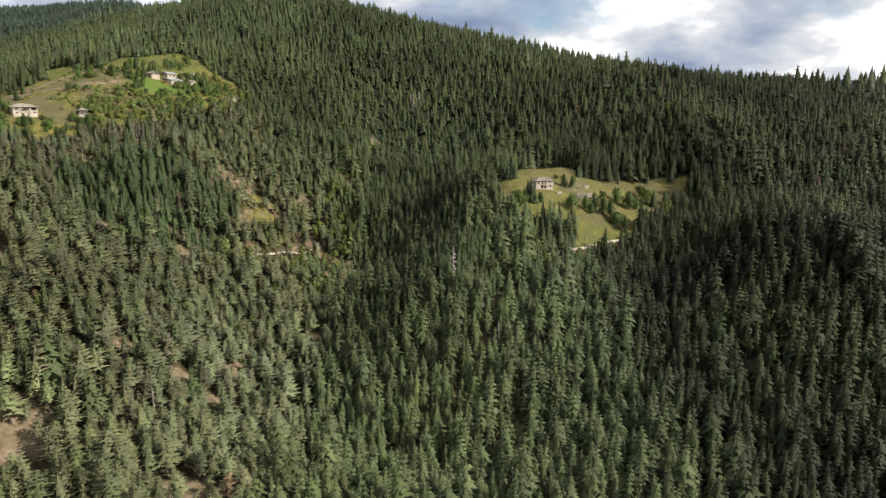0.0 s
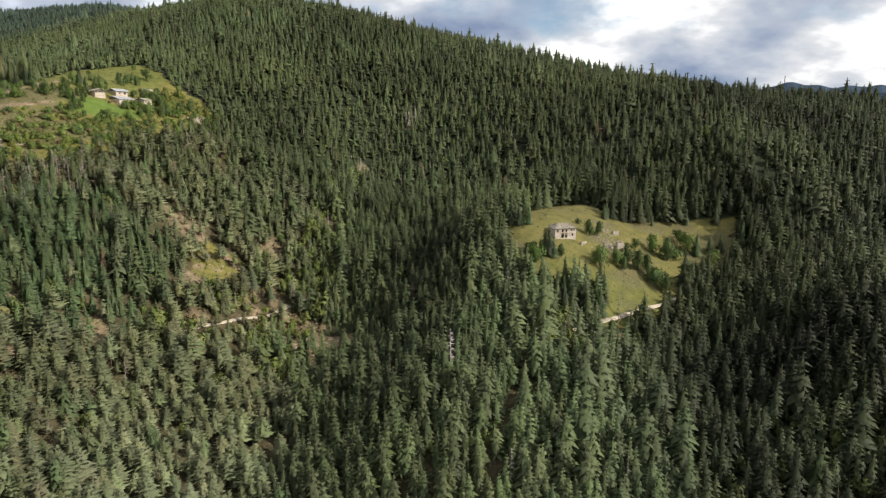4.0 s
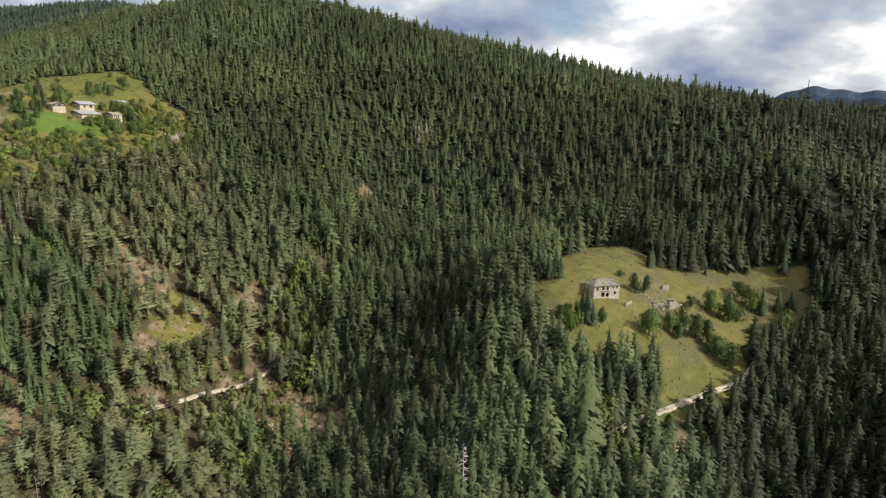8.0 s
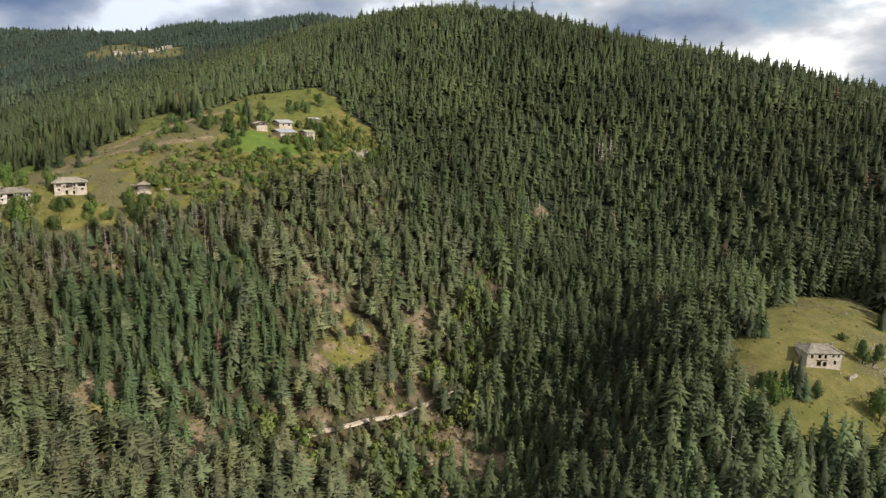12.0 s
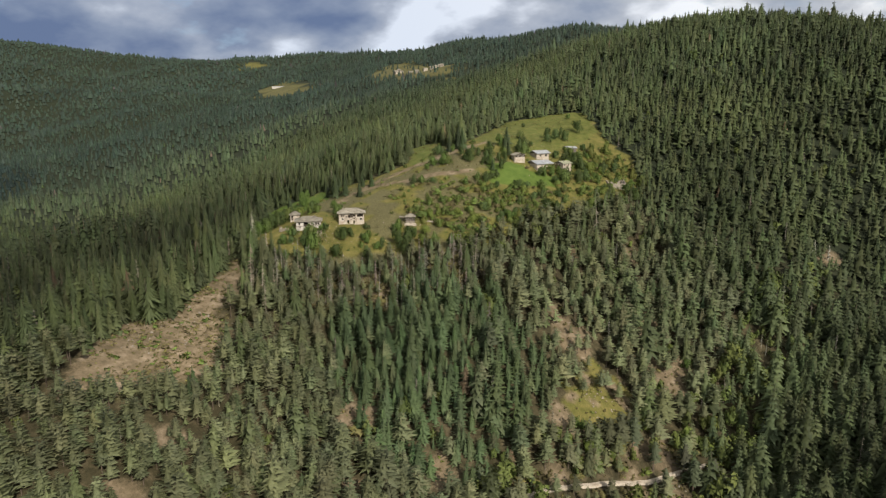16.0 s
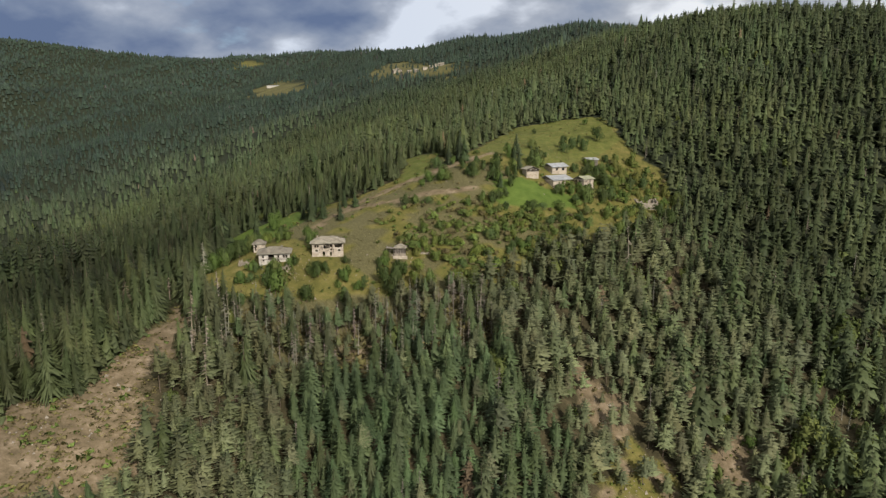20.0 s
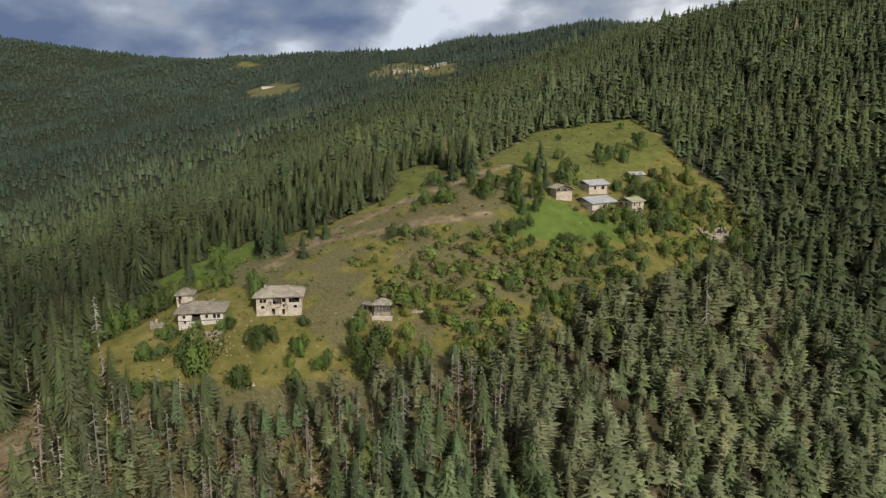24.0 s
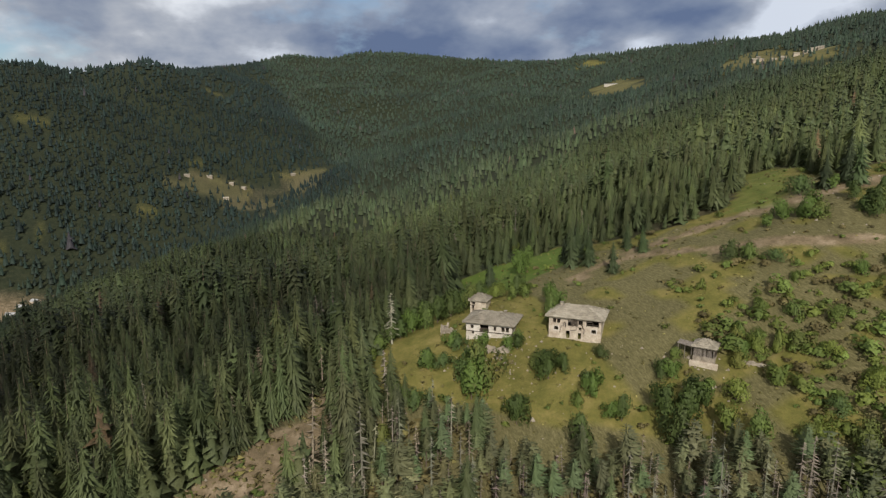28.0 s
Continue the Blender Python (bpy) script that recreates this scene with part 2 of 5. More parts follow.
# lie of the land: heights on a 100 m lattice, and finer swells on a 50 m lattice
LAND = np.array((
    (-150, -130, -134, -159, -162, -144, -152, -170, -172, -177),
    (-43, -26, -26, -19, -63, -116, -120, -105, -88, -118),
    (-73, -36, -14, 1, -60, -123, -67, -98, -69, -93),
    (-73, -24, 0, 22, -15, -89, -26, -78, -47, -52),
    (-33, 9, 33, 51, 12, -45, -36, -5, 4, -28),
    (-5, 42, 58, 59, 36, 3, 4, 35, 33, 23),
    (25, 71, 84, 89, 82, 66, 65, 63, 36, 24),
    (61, 95, 112, 132, 133, 110, 94, 74, 31, -40),
    (87, 116, 139, 169, 161, 133, 103, 66, 33, -49),
    (132, 186, 171, 145, 105, 82, 61, 29, 13, -48),
), float)
SWELL = np.array((
    (-9, 15, 43, 34, -1, -27, -26, -11, 0, -1, -4),
    (-12, -5, 12, 7, -6, -19, -2, -4, -5, -1, 13),
    (-14, 3, -2, -12, -4, -6, 22, 2, -19, 5, 33),
    (-12, 3, -12, 14, 8, -25, 1, 6, -16, -2, 29),
    (-7, 1, 4, 4, -5, -25, -9, 24, 18, -19, 0),
    (-2, 7, 12, -2, -3, -2, -12, -8, -1, -5, 6),
    (-3, 4, 8, -8, 4, 4, -13, -13, -3, 8, 17),
    (-6, -3, -2, -9, -2, -12, -14, -3, 5, 9, 15),
    (-5, 3, 5, 4, 6, -5, -6, 0, 1, 4, 9),
), float)


def along(x, y, line):
    """For every stretch of a line: the height on it and the distance to it."""
    for (ax, ay, az), (bx, by, bz) in zip(line, line[1:]):
        dx, dy = bx - ax, by - ay
        s = np.clip(((x - ax) * dx + (y - ay) * dy) / (dx * dx + dy * dy), 0, 1)
        yield az + s * (bz - az), np.hypot(x - ax - s * dx, y - ay - s * dy)


def cubic(f):
    return ((1 - f) ** 3 / 6, (3 * f**3 - 6 * f * f + 4) / 6, (-3 * f**3 + 3 * f * f + 3 * f + 1) / 6, f**3 / 6)


def lattice(x, y, table, x0, y0, step, held):
    """Smooth surface over a table of heights; held: its border goes on outside, otherwise zero does."""
    rows, cols = table.shape
    u, v = (x - x0) / step, (y - y0) / step
    if held:
        u, v = np.clip(u, 0, cols - 1.001), np.clip(v, 0, rows - 1.001)
    i, j = np.floor(u).astype(int), np.floor(v).astype(int)
    wu, wv, z = cubic(u - i), cubic(v - j), np.zeros_like(u)
    for a in range(4):
        for b in range(4):
            ja, ib = j + a - 1, i + b - 1
            w = wv[a] * wu[b]
            if not held:
                w = np.where((ja >= 0) & (ja < rows) & (ib >= 0) & (ib < cols), w, 0)
            z += w * table[np.clip(ja, 0, rows - 1), np.clip(ib, 0, cols - 1)]
    return z


def value_noise(x, y, size, seed):
    """Smooth lattice noise, 0 to 1."""
    u, v = x / size, y / size
    i, j = np.floor(u), np.floor(v)
    f, g = u - i, v - j
    f, g = f * f * (3 - 2 * f), g * g * (3 - 2 * g)

    def h(a, b):
        s = np.sin(a * 127.1 + b * 311.7 + seed * 74.7) * 43758.5453
        return s - np.floor(s)

    return (h(i, j) * (1 - f) + h(i + 1, j) * f) * (1 - g) + (h(i, j + 1) * (1 - f) + h(i + 1, j + 1) * f) * g


def smoothstep(t):
    t = np.clip(t, 0, 1)
    return t * t * (3 - 2 * t)


def height(x, y):
    x, y = np.asarray(x, float), np.asarray(y, float)
    far = np.full(x.shape, 1e9)
    for z, d in along(x, y, VALLEY):
        far = np.minimum(far, z + 0.10 * d)
    far = np.minimum(far, 60)
    for line, slope in RIDGES:
        top = np.full(x.shape, -1e9)
        for z, d in along(x, y, line):
            top = np.maximum(top, z - slope * (np.sqrt(d * d + 1600) - 40))
        k = np.clip(0.5 + 0.5 * (top - far) / 30, 0, 1)
        far = far + (top - far) * k + 30 * k * (1 - k)
    far = far + (value_noise(x, y, 170, 4) - 0.5) * 34 * smoothstep((np.hypot(x + 100, y - 450) - 600) / 700)
    near = lattice(x, y, LAND, -560, 110, 100, True) + lattice(x, y, SWELL, -310, 205, 50, False)
    edge = np.minimum(np.minimum(x + 560, 340 - x), np.minimum(y - 110, 1010 - y))
    z = far + (near - far) * smoothstep(edge / 120)
    return z + (value_noise(x, y, 14, 1) - 0.5) * 1.6 + (value_noise(x, y, 5, 2) - 0.5) * 0.6


def ground_z(x, y):
    return float(height(np.array([x]), np.array([y]))[0])


def inside(x, y, ring):
    """True within a ring of corners."""
    hit = np.zeros(np.shape(x), bool)
    for (ax, ay), (bx, by) in zip(ring, ring[1:] + ring[:1]):
        cross = (ay > y) != (by > y)
        hit ^= cross & (x < (bx - ax) * (y - ay) / ((by - ay) if by != ay else 1e-9) + ax)
    return hit


VILLAGE_MEADOW = ((-256, 322), (-266, 340), (-268, 352), (-318, 374), (-320, 384), (-312, 411), (-287, 417), (-272, 430), (-266, 444), (-292, 486), (-251, 474), (-258, 495), (-284, 569), (-258, 594), (-238, 606), (-203, 572), (-172, 556), (-156, 529), (-172, 467), (-183, 424), (-186, 403), (-198, 384), (-211, 369), (-222, 355), (-235, 345), (-247, 330))
LONE_MEADOW = ((33, 399), (50, 425), (72, 461), (90, 456), (96, 436), (124, 444), (152, 445), (172, 439), (168, 410), (136, 403), (122, 381), (113, 366), (70, 340), (76, 356), (80, 366), (62, 361), (43, 364), (32, 375))
CLEARCUT = ((-261, 319), (-245, 292), (-240, 281), (-236, 273), (-243, 261), (-227, 244), (-213, 228), (-203, 228), (-197, 244), (-197, 268), (-208, 282), (-228, 296), (-249, 320))
LUSH_LAWN = ((-222, 462), (-214, 474), (-203, 478), (-192, 486), (-186, 478), (-198, 455), (-210, 446))
LUSH_STRIP = ((-313, 367), (-322, 379), (-318, 393), (-312, 411), (-304, 411), (-286, 400), (-284, 384), (-284, 370))
FAR_VILLAGE = ((-1164, 1255), (-1242, 1417), (-1077, 1357), (-880, 1237), (-775, 1100), (-910, 1140))
FAR_FIELD = ((-1774, 1344), (-1728, 1384), (-1542, 1378), (-1346, 1229), (-1561, 1228))
FAR_FIELD_HIGH = ((-2251, 1613), (-2333, 1714), (-2170, 1697))
VALLEY_TERRACES = ((-1340, 205), (-1420, 260), (-1510, 554), (-1269, 475), (-1110, 374), (-1260, 330), (-1310, 262))
VALLEY_PIT = ((-960, 40), (-965, 80), (-955, 115), (-900, 120), (-880, 80), (-900, 40))
HEDGE_EDGE = ((-262, 322), (-276, 338), (-288, 352), (-292, 372), (-276, 372), (-266, 350), (-256, 322))
RIDGE_FIELD = ((-264, 438), (-277, 457), (-298, 482), (-293, 490), (-282, 482), (-262, 462), (-252, 450))
FOOTPATHS = (((-272, 412), (-266, 422), (-261, 435), (-256, 449), (-250, 459), (-246, 471), (-243, 490)), ((-269, 391), (-271, 403), (-263, 414), (-253, 419), (-242, 429), (-232, 439), (-223, 448)))
# bare earth: x, y, radius
BARE = ((-133, 403, 8), (-111, 391, 13), (-106, 431, 6), (-93, 427, 5), (-93, 436, 5), (-61, 380, 16), (-69, 365, 9), (-92, 389, 5), (-134, 317, 5), (-138, 471, 4), (-59, 554, 6),
        (80, 334, 6), (-206, 308, 5), (-168, 308, 6), (-138, 351, 3), (-181, 247, 4), (-199, 353, 5), (-99, 420, 5), (-114, 376, 6), (-78, 178, 10), (-135, 182, 9),
        (42, 215, 6), (18, 225, 6), (-122, 231, 5), (-89, 255, 6), (-81, 392, 6), (-150, 290, 4), (-170, 225, 5), (-120, 265, 4), (-208, 282, 4), (-25, 617, 6),
        (-141, 405, 4), (-199, 359, 3), (-109, 440, 5), (-103, 426, 4), (-115, 368, 5), (-97, 381, 4), (-90, 399, 4), (-88, 376, 5), (-107, 350, 4), (-96, 313, 3), (-100, 228, 6), (-92, 231, 5), (-105, 234, 4), (26, 224, 5), (54, 243, 4), (-137, 231, 3), (-45, 436, 3), (-136, 320, 5))
# grassy openings in the woods across the valley: x, y, radius
GLADES = ((-1477, 1, 22), (-1446, -27, 18), (-1067, 39, 20), (-1119, 55, 22), (-1189, 144, 14), (-1227, 188, 13), (-998, 53, 15), (-1120, 244, 9), (-1568, 311, 14), (-1817, 414, 14), (-2007, 312, 30), (-1462, 266, 16), (-1448, 437, 30), (-1445, 495, 26), (-1124, 357, 14), (-1375, 354, 30), (-1379, 289, 24))
ROADS = (((-113, 331), (-107, 343), (-97, 361), (-82, 387), (-72, 404)), ((52, 330), (65, 340), (82, 352), (111, 370), (124, 384)))


def road_distance(x, y):
    best = np.full(np.shape(x), 1e9)
    for road in ROADS:
        for _, d in along(x, y, [(a, b, 0) for a, b in road]):
            best = np.minimum(best, d)
    return best


def in_glade(x, y):
    hit = np.zeros(np.shape(x), bool)
    for bx, by, r in GLADES:
        hit |= np.hypot(x - bx, y - by) + (value_noise(x, y, 12, 63) - 0.5) * r < r
    return hit


def bare_weight(x, y):
    w = np.zeros(np.shape(x))
    for bx, by, r in BARE:
        d = np.hypot(x - bx, y - by) + (value_noise(x, y, 5, 9) - 0.5) * r * 1.1
        w = np.maximum(w, smoothstep((r - d) / 3 + 0.5))
    return w


def mesh_of(name, verts, faces, material, hue=None, smooth=False, normals=None):
    """A mesh from arrays of corners and triangles, with a hue for every corner if given."""
    me = bpy.data.meshes.new(name)
    verts, faces = np.ascontiguousarray(verts, np.float32), np.ascontiguousarray(faces, np.int32)
    me.vertices.add(len(verts))
    me.vertices.foreach_set("co", verts.ravel())
    k = faces.shape[1]
    me.loops.add(faces.size)
    me.loops.foreach_set("vertex_index", faces.ravel())
    me.polygons.add(len(faces))
    me.polygons.foreach_set("loop_start", np.arange(0, faces.size, k, dtype=np.int32))
    me.polygons.foreach_set("use_smooth", np.full(len(faces), smooth))
    me.update(calc_edges=True)
    if hue is not None:
        a = me.color_attributes.new("hue", "FLOAT_COLOR", "POINT")
        a.data.foreach_set("color", np.ascontiguousarray(np.concatenate([hue, np.ones((len(hue), 1))], 1), np.float32).ravel())
    if normals is not None:
        a = me.attributes.new("custom_normal", "FLOAT_VECTOR", "POINT")
        a.data.foreach_set("vector", np.ascontiguousarray(normals, np.float32).ravel())
    me.materials.append(material)
    return me


def axis_steps(lo, a, b, hi, fine, coarse):
    """Positions along an axis: fine from a to b, growing steps outside."""
    mid = list(np.arange(a, b, fine))
    up, step, v = [], fine, mid[-1]
    while v < hi:
        step = min(step * 1.09, coarse)
        v += step
        up.append(v)
    down, step, v = [], fine, a
    while v > lo:
        step = min(step * 1.09, coarse)
        v -= step
        down.append(v)
    return np.array(down[::-1] + mid + up)


gx, gy = axis_steps(-4700, -340, 200, 4700, 3.0, 60), axis_steps(-4500, 200, 620, 4800, 3.0, 60)
GX, GY = np.meshgrid(gx, gy)
GZ = height(GX, GY)
cols = len(gx)
idx = np.arange(len(gy) * cols).reshape(len(gy), cols)
quads = np.stack([idx[:-1, :-1], idx[:-1, 1:], idx[1:, 1:], idx[1:, :-1]], -1).reshape(-1, 4)
land = mesh_of("ground", np.stack([GX, GY, GZ], -1).reshape(-1, 3), quads, GROUND, None, True)
fx, fy = GX.ravel(), GY.ravel()
wob = lambda s: (value_noise(fx, fy, 10, s) - 0.5) * 8
meadow = inside(fx + wob(21), fy + wob(22), VILLAGE_MEADOW) | inside(fx + wob(21), fy + wob(22), LONE_MEADOW) | inside(fx, fy, VILLAGE_MEADOW) | inside(fx, fy, HEDGE_EDGE) | inside(fx, fy, RIDGE_FIELD)
meadow |= inside(fx, fy, FAR_VILLAGE) | inside(fx, fy, FAR_FIELD) | inside(fx, fy, FAR_FIELD_HIGH)
terraces = inside(fx, fy, VALLEY_TERRACES) & (value_noise(fx, fy, 60, 27) > 0.45)
heath = inside(fx, fy, VILLAGE_MEADOW) & ~inside(fx, fy, RIDGE_FIELD) & (value_noise(fx, fy, 16, 15) * 0.6 + value_noise(fx, fy, 5, 16) * 0.6 > np.where((fx < -215) & (fy > 388), 0.47, 0.54)) & (fy > 378) & (fy < 475) & (fx > -300)
heath |= inside(fx, fy, ((-262, 310), (-240, 345), (-190, 405), (-170, 395), (-215, 330), (-240, 305)))
heath = np.maximum(heath * 1.0, 0.45 * inside(fx, fy, LONE_MEADOW))
heath = np.maximum(heath, 1.0 * inside(fx, fy, LONE_MEADOW) * (value_noise(fx, fy, 13, 33) * 0.6 + value_noise(fx, fy, 5, 34) * 0.5 > 0.56))
heath = np.maximum(heath, 1.0 * (inside(fx, fy, CLEARCUT) & (value_noise(fx, fy, 12, 17) > 0.6)))
earth = np.maximum(bare_weight(fx, fy), (inside(fx + wob(18), fy + wob(19), CLEARCUT) * 0.95))
earth = np.maximum(earth, inside(fx, fy, VALLEY_PIT) * 1.0)
earth = np.maximum(earth, 0.3 * (inside(fx, fy, VALLEY_TERRACES) & (value_noise(fx, fy, 45, 64) > 0.55)))
meadow = np.maximum(meadow, 0.45 * in_glade(fx, fy))
for path, wide in zip(FOOTPATHS, (2.6, 2.0)):
    for _, d in along(fx, fy, [(a, b, 0) for a, b in path]):
        earth = np.maximum(earth, 0.85 * (d < wide))
bank = (bare_weight(fx, fy) > 0.3) & (np.hypot(fx + 111, fy - 388) < 17)
earth = np.where(bank & (value_noise(fx, fy, 7, 65) > 0.42), 0.12, earth)
meadow = np.maximum(meadow, bank)
lush = (inside(fx, fy, LUSH_LAWN) | inside(fx, fy, LUSH_STRIP)) * 1.0
lush = np.maximum(lush, 0.5 * inside(fx, fy, RIDGE_FIELD))
lush = np.maximum(lush, 0.42 * (inside(fx, fy, VILLAGE_MEADOW) & (fy > 488) & (fx < -208)))
lush = np.maximum(lush, 0.34 * inside(fx, fy, LONE_MEADOW) * smoothstep((392 - fy) / 25))
cover = np.stack([meadow * 1.0, np.maximum(heath * 0.80, (inside(fx, fy, FAR_VILLAGE) | inside(fx, fy, FAR_FIELD) | terraces) * 0.60), earth, lush], -1)
ca = land.color_attributes.new("cover", "FLOAT_COLOR", "POINT")
ca.data.foreach_set("color", np.ascontiguousarray(cover, np.float32).ravel())
litter = smoothstep((fx + 310) / 60) * smoothstep((75 - fx) / 60) * smoothstep((560 - fy) / 80)
land.attributes.new("litter", "FLOAT", "POINT").data.foreach_set("value", np.ascontiguousarray(litter, np.float32))
ground = tagged(new("ground", land), "steep wooded hillsides with dry meadows and bare earth", "ground", kind="structure")

# ---- trees ----
rng = np.random.default_rng(5)


def conifer_shape(r, tiers, arms, base=0.10, slim=0.2, power=0.84, dip=(0.08, 0.34), skip=0.06, core=0.40, rise=0.22, blade=1.0):
    """A conifer of height 1: uneven whorls of slim drooping or rising fronds round a slim core, heavier on one side."""
    v, f = [], []
    k = 5
    heavy, lop = r.uniform(0, 6.28), r.uniform(0.02, 0.18)
    v += [(slim * core * math.cos(a * 2 * math.pi / k), slim * core * math.sin(a * 2 * math.pi / k), base + 0.03) for a in range(k)] + [(0, 0, 0.90)]
    f += [(a, (a + 1) % k, k) for a in range(k)]
    for t in range(tiers):
        q = t / max(tiers - 1, 1)
        z = base + (0.97 - base) * q**0.95 + r.uniform(-0.3, 0.3) * (1 - base) / tiers
        reach = slim * (1 - q) ** power * r.uniform(0.76, 1.14) + 0.010
        count = max(4, round(arms * (1 - 0.5 * q)))
        turn = r.uniform(0, 6.28)
        for a in range(count):
            if r.random() < skip:
                continue
            ang = turn + (a + r.uniform(-0.4, 0.4)) * 6.283 / count
            R = reach * r.uniform(0.66, 1.22) * (1 + lop * math.cos(ang - heavy))
            low = R * r.uniform(*dip)
            half = blade * R * r.uniform(1.7, 2.7) / count
            c, s = math.cos(ang), math.sin(ang)
            n, m, up = len(v), R * r.uniform(0.2, 0.5), z + R * rise * r.uniform(0.3, 0.8)
            v += [(c * m - s * half, s * m + c * half, up), (c * R, s * R, z - low), (c * m + s * half, s * m - c * half, up - R * r.uniform(0.0, 0.2))]
            f.append((n, n + 1, n + 2))
    return np.array(v, float), np.array(f)


def crown_normals(v, f):
    """Triangles wound to face out of the crown, and soft normals that follow the crown's round form and partly each frond."""
    rad = np.hypot(v[:, 0], v[:, 1])
    w = np.clip(rad / (0.6 * rad.max() * np.clip(1.06 - v[:, 2], 0.05, 1) + 1e-3), 0, 1)
    out = np.stack([v[:, 0] / (rad + 1e-6) * w, v[:, 1] / (rad + 1e-6) * w, 0.30 + 0.5 * v[:, 2]], -1)
    face = np.cross(v[f[:, 1]] - v[f[:, 0]], v[f[:, 2]] - v[f[:, 0]])
    turned = np.einsum("ij,ij->i", face, out[f].mean(1)) < 0
    f, face = np.where(turned[:, None], f[:, ::-1], f), np.where(turned[:, None], -face, face)
    own = np.zeros_like(v)
    for k in range(3):
        np.add.at(own, f[:, k], face / (np.linalg.norm(face, axis=1, keepdims=True) + 1e-9))
    out = out / np.linalg.norm(out, axis=1, keepdims=True) + 0.55 * own / (np.linalg.norm(own, axis=1, keepdims=True) + 1e-9)
    return f, out / np.linalg.norm(out, axis=1, keepdims=True)


def tuft_shape(r, count, size, low, wide, lobes=6):
    """A rounded crown of height 1: leafy tufts over overlapping lobes round a dark heart, uneven and with gaps."""
    centres = [(r.normal(0, wide * 0.36), r.normal(0, wide * 0.36), low + (1 - low) * r.uniform(0.14, 0.72), r.uniform(0.5, 0.85)) for _ in range(lobes)]
    centres.append((0, 0, low + (1 - low) * 0.42, 1.0))
    v, f = [], []
    for cx, cy, cz, k in centres[-1:]:
        n, s = len(v), 0.42 * k
        v += [(cx + wide * s, cy, cz), (cx, cy + wide * s, cz), (cx - wide * s, cy, cz), (cx, cy - wide * s, cz), (cx, cy, cz + (1 - low) * s * 0.8), (cx, cy, cz - (1 - low) * s * 0.8)]
        f += [(n + i, n + (i + 1) % 4, n + 4) for i in range(4)] + [(n + (i + 1) % 4, n + i, n + 5) for i in range(4)]
    for _ in range(count):
        cx, cy, cz, k = centres[r.integers(len(centres))]
        d = r.normal(size=3)
        d /= np.linalg.norm(d)
        if d[2] < -0.75:
            d[2] *= -0.5
        p = np.array((cx, cy, cz)) + d * np.array((wide * 0.62, wide * 0.62, (1 - low) * 0.40)) * k * r.uniform(0.7, 1.08)
        p[2] = max(p[2], 0.03)
        side = np.cross(d, r.normal(size=3))
        side /= np.linalg.norm(side) + 1e-9
        up = np.cross(side, d) + d * r.uniform(-0.6, 0.5)
        s = size * r.uniform(0.6, 1.35)
        n = len(v)
        v += [p - side * s * 0.5 - up * s * 0.35, p + side * s * 0.5 - up * s * 0.35, p + up * s * 0.7]
        f.append((n, n + 1, n + 2))
    return np.array(v, float), np.array(f)


def dead_shape(r, arms=26):
    v, f = [], []
    for a in range(3):
        v.append((0.019 * math.cos(a * 2.1), 0.019 * math.sin(a * 2.1), -0.02))
    v.append((0, 0, 1))
    f += [(0, 1, 3), (1, 2, 3), (2, 0, 3)]
    for _ in range(arms):
        z, ang = r.uniform(0.2, 0.95), r.uniform(0, 6.28)
        R = 0.14 * (1.05 - z) + 0.02
        c, s, n = math.cos(ang), math.sin(ang), len(v)
        v += [(0, 0, z + 0.012), (0, 0, z - 0.012), (c * R, s * R, z - R * r.uniform(0.1, 0.7))]
        f.append((n, n + 1, n + 2))
    return np.array(v), np.array(f)


def trunk_shape(sides=4, wide=0.013, top=0.9):
    v = [(wide * math.cos(a * 2 * math.pi / sides), wide * math.sin(a * 2 * math.pi / sides), -0.03) for a in range(sides)] + [(0, 0, top)]
    return np.array(v), np.array([(a, (a + 1) % sides, sides) for a in range(sides)])


def scatter(x0, x1, y0, y1, step, r):
    nx, ny = int((x1 - x0) / step), int((y1 - y0) / step)
    a, b = np.meshgrid(np.arange(nx), np.arange(ny))
    x = x0 + (a + 0.5 * (b % 2) + r.uniform(-0.72, 0.72, a.shape)) * step
    y = y0 + (b + r.uniform(-0.72, 0.72, a.shape)) * step
    return x.ravel(), y.ravel()


def wooded(x, y, r):
    """Where forest grows: off meadows, roads, clearings and bare earth."""
    wx, wy = (value_noise(x, y, 10, 21) - 0.5) * 8, (value_noise(x, y, 10, 22) - 0.5) * 8
    ok = ~(inside(x + wx, y + wy, VILLAGE_MEADOW) | inside(x + wx, y + wy, LONE_MEADOW) | inside(x + wx, y + wy, CLEARCUT))
    ok &= ~(inside(x, y, FAR_VILLAGE) & (r.random(x.shape) < 0.88))
    for ring in (FAR_FIELD, FAR_FIELD_HIGH, VALLEY_PIT):
        ok &= ~inside(x, y, ring)
    ok &= ~(inside(x, y, VALLEY_TERRACES) & (r.random(x.shape) < 0.70)) & ~(in_glade(x, y) & (r.random(x.shape) < 0.80))
    ok &= (road_distance(x, y) > 2.2) & ((road_distance(x - 1, y + 6) > 3.2) | (x > 0) | (r.random(x.shape) < 0.35))
    ok &= (bare_weight(x - 2, y + 6) < 0.5) | (r.random(x.shape) < 0.50)
    ok &= ~inside(x, y, HEDGE_EDGE) & ~inside(x, y, RIDGE_FIELD)
    ok &= (bare_weight(x, y) < 0.5) | (r.random(x.shape) < 0.28)
    ok &= r.random(x.shape) < 0.92 + 0.08 * value_noise(x, y, 30, 23)
    return ok


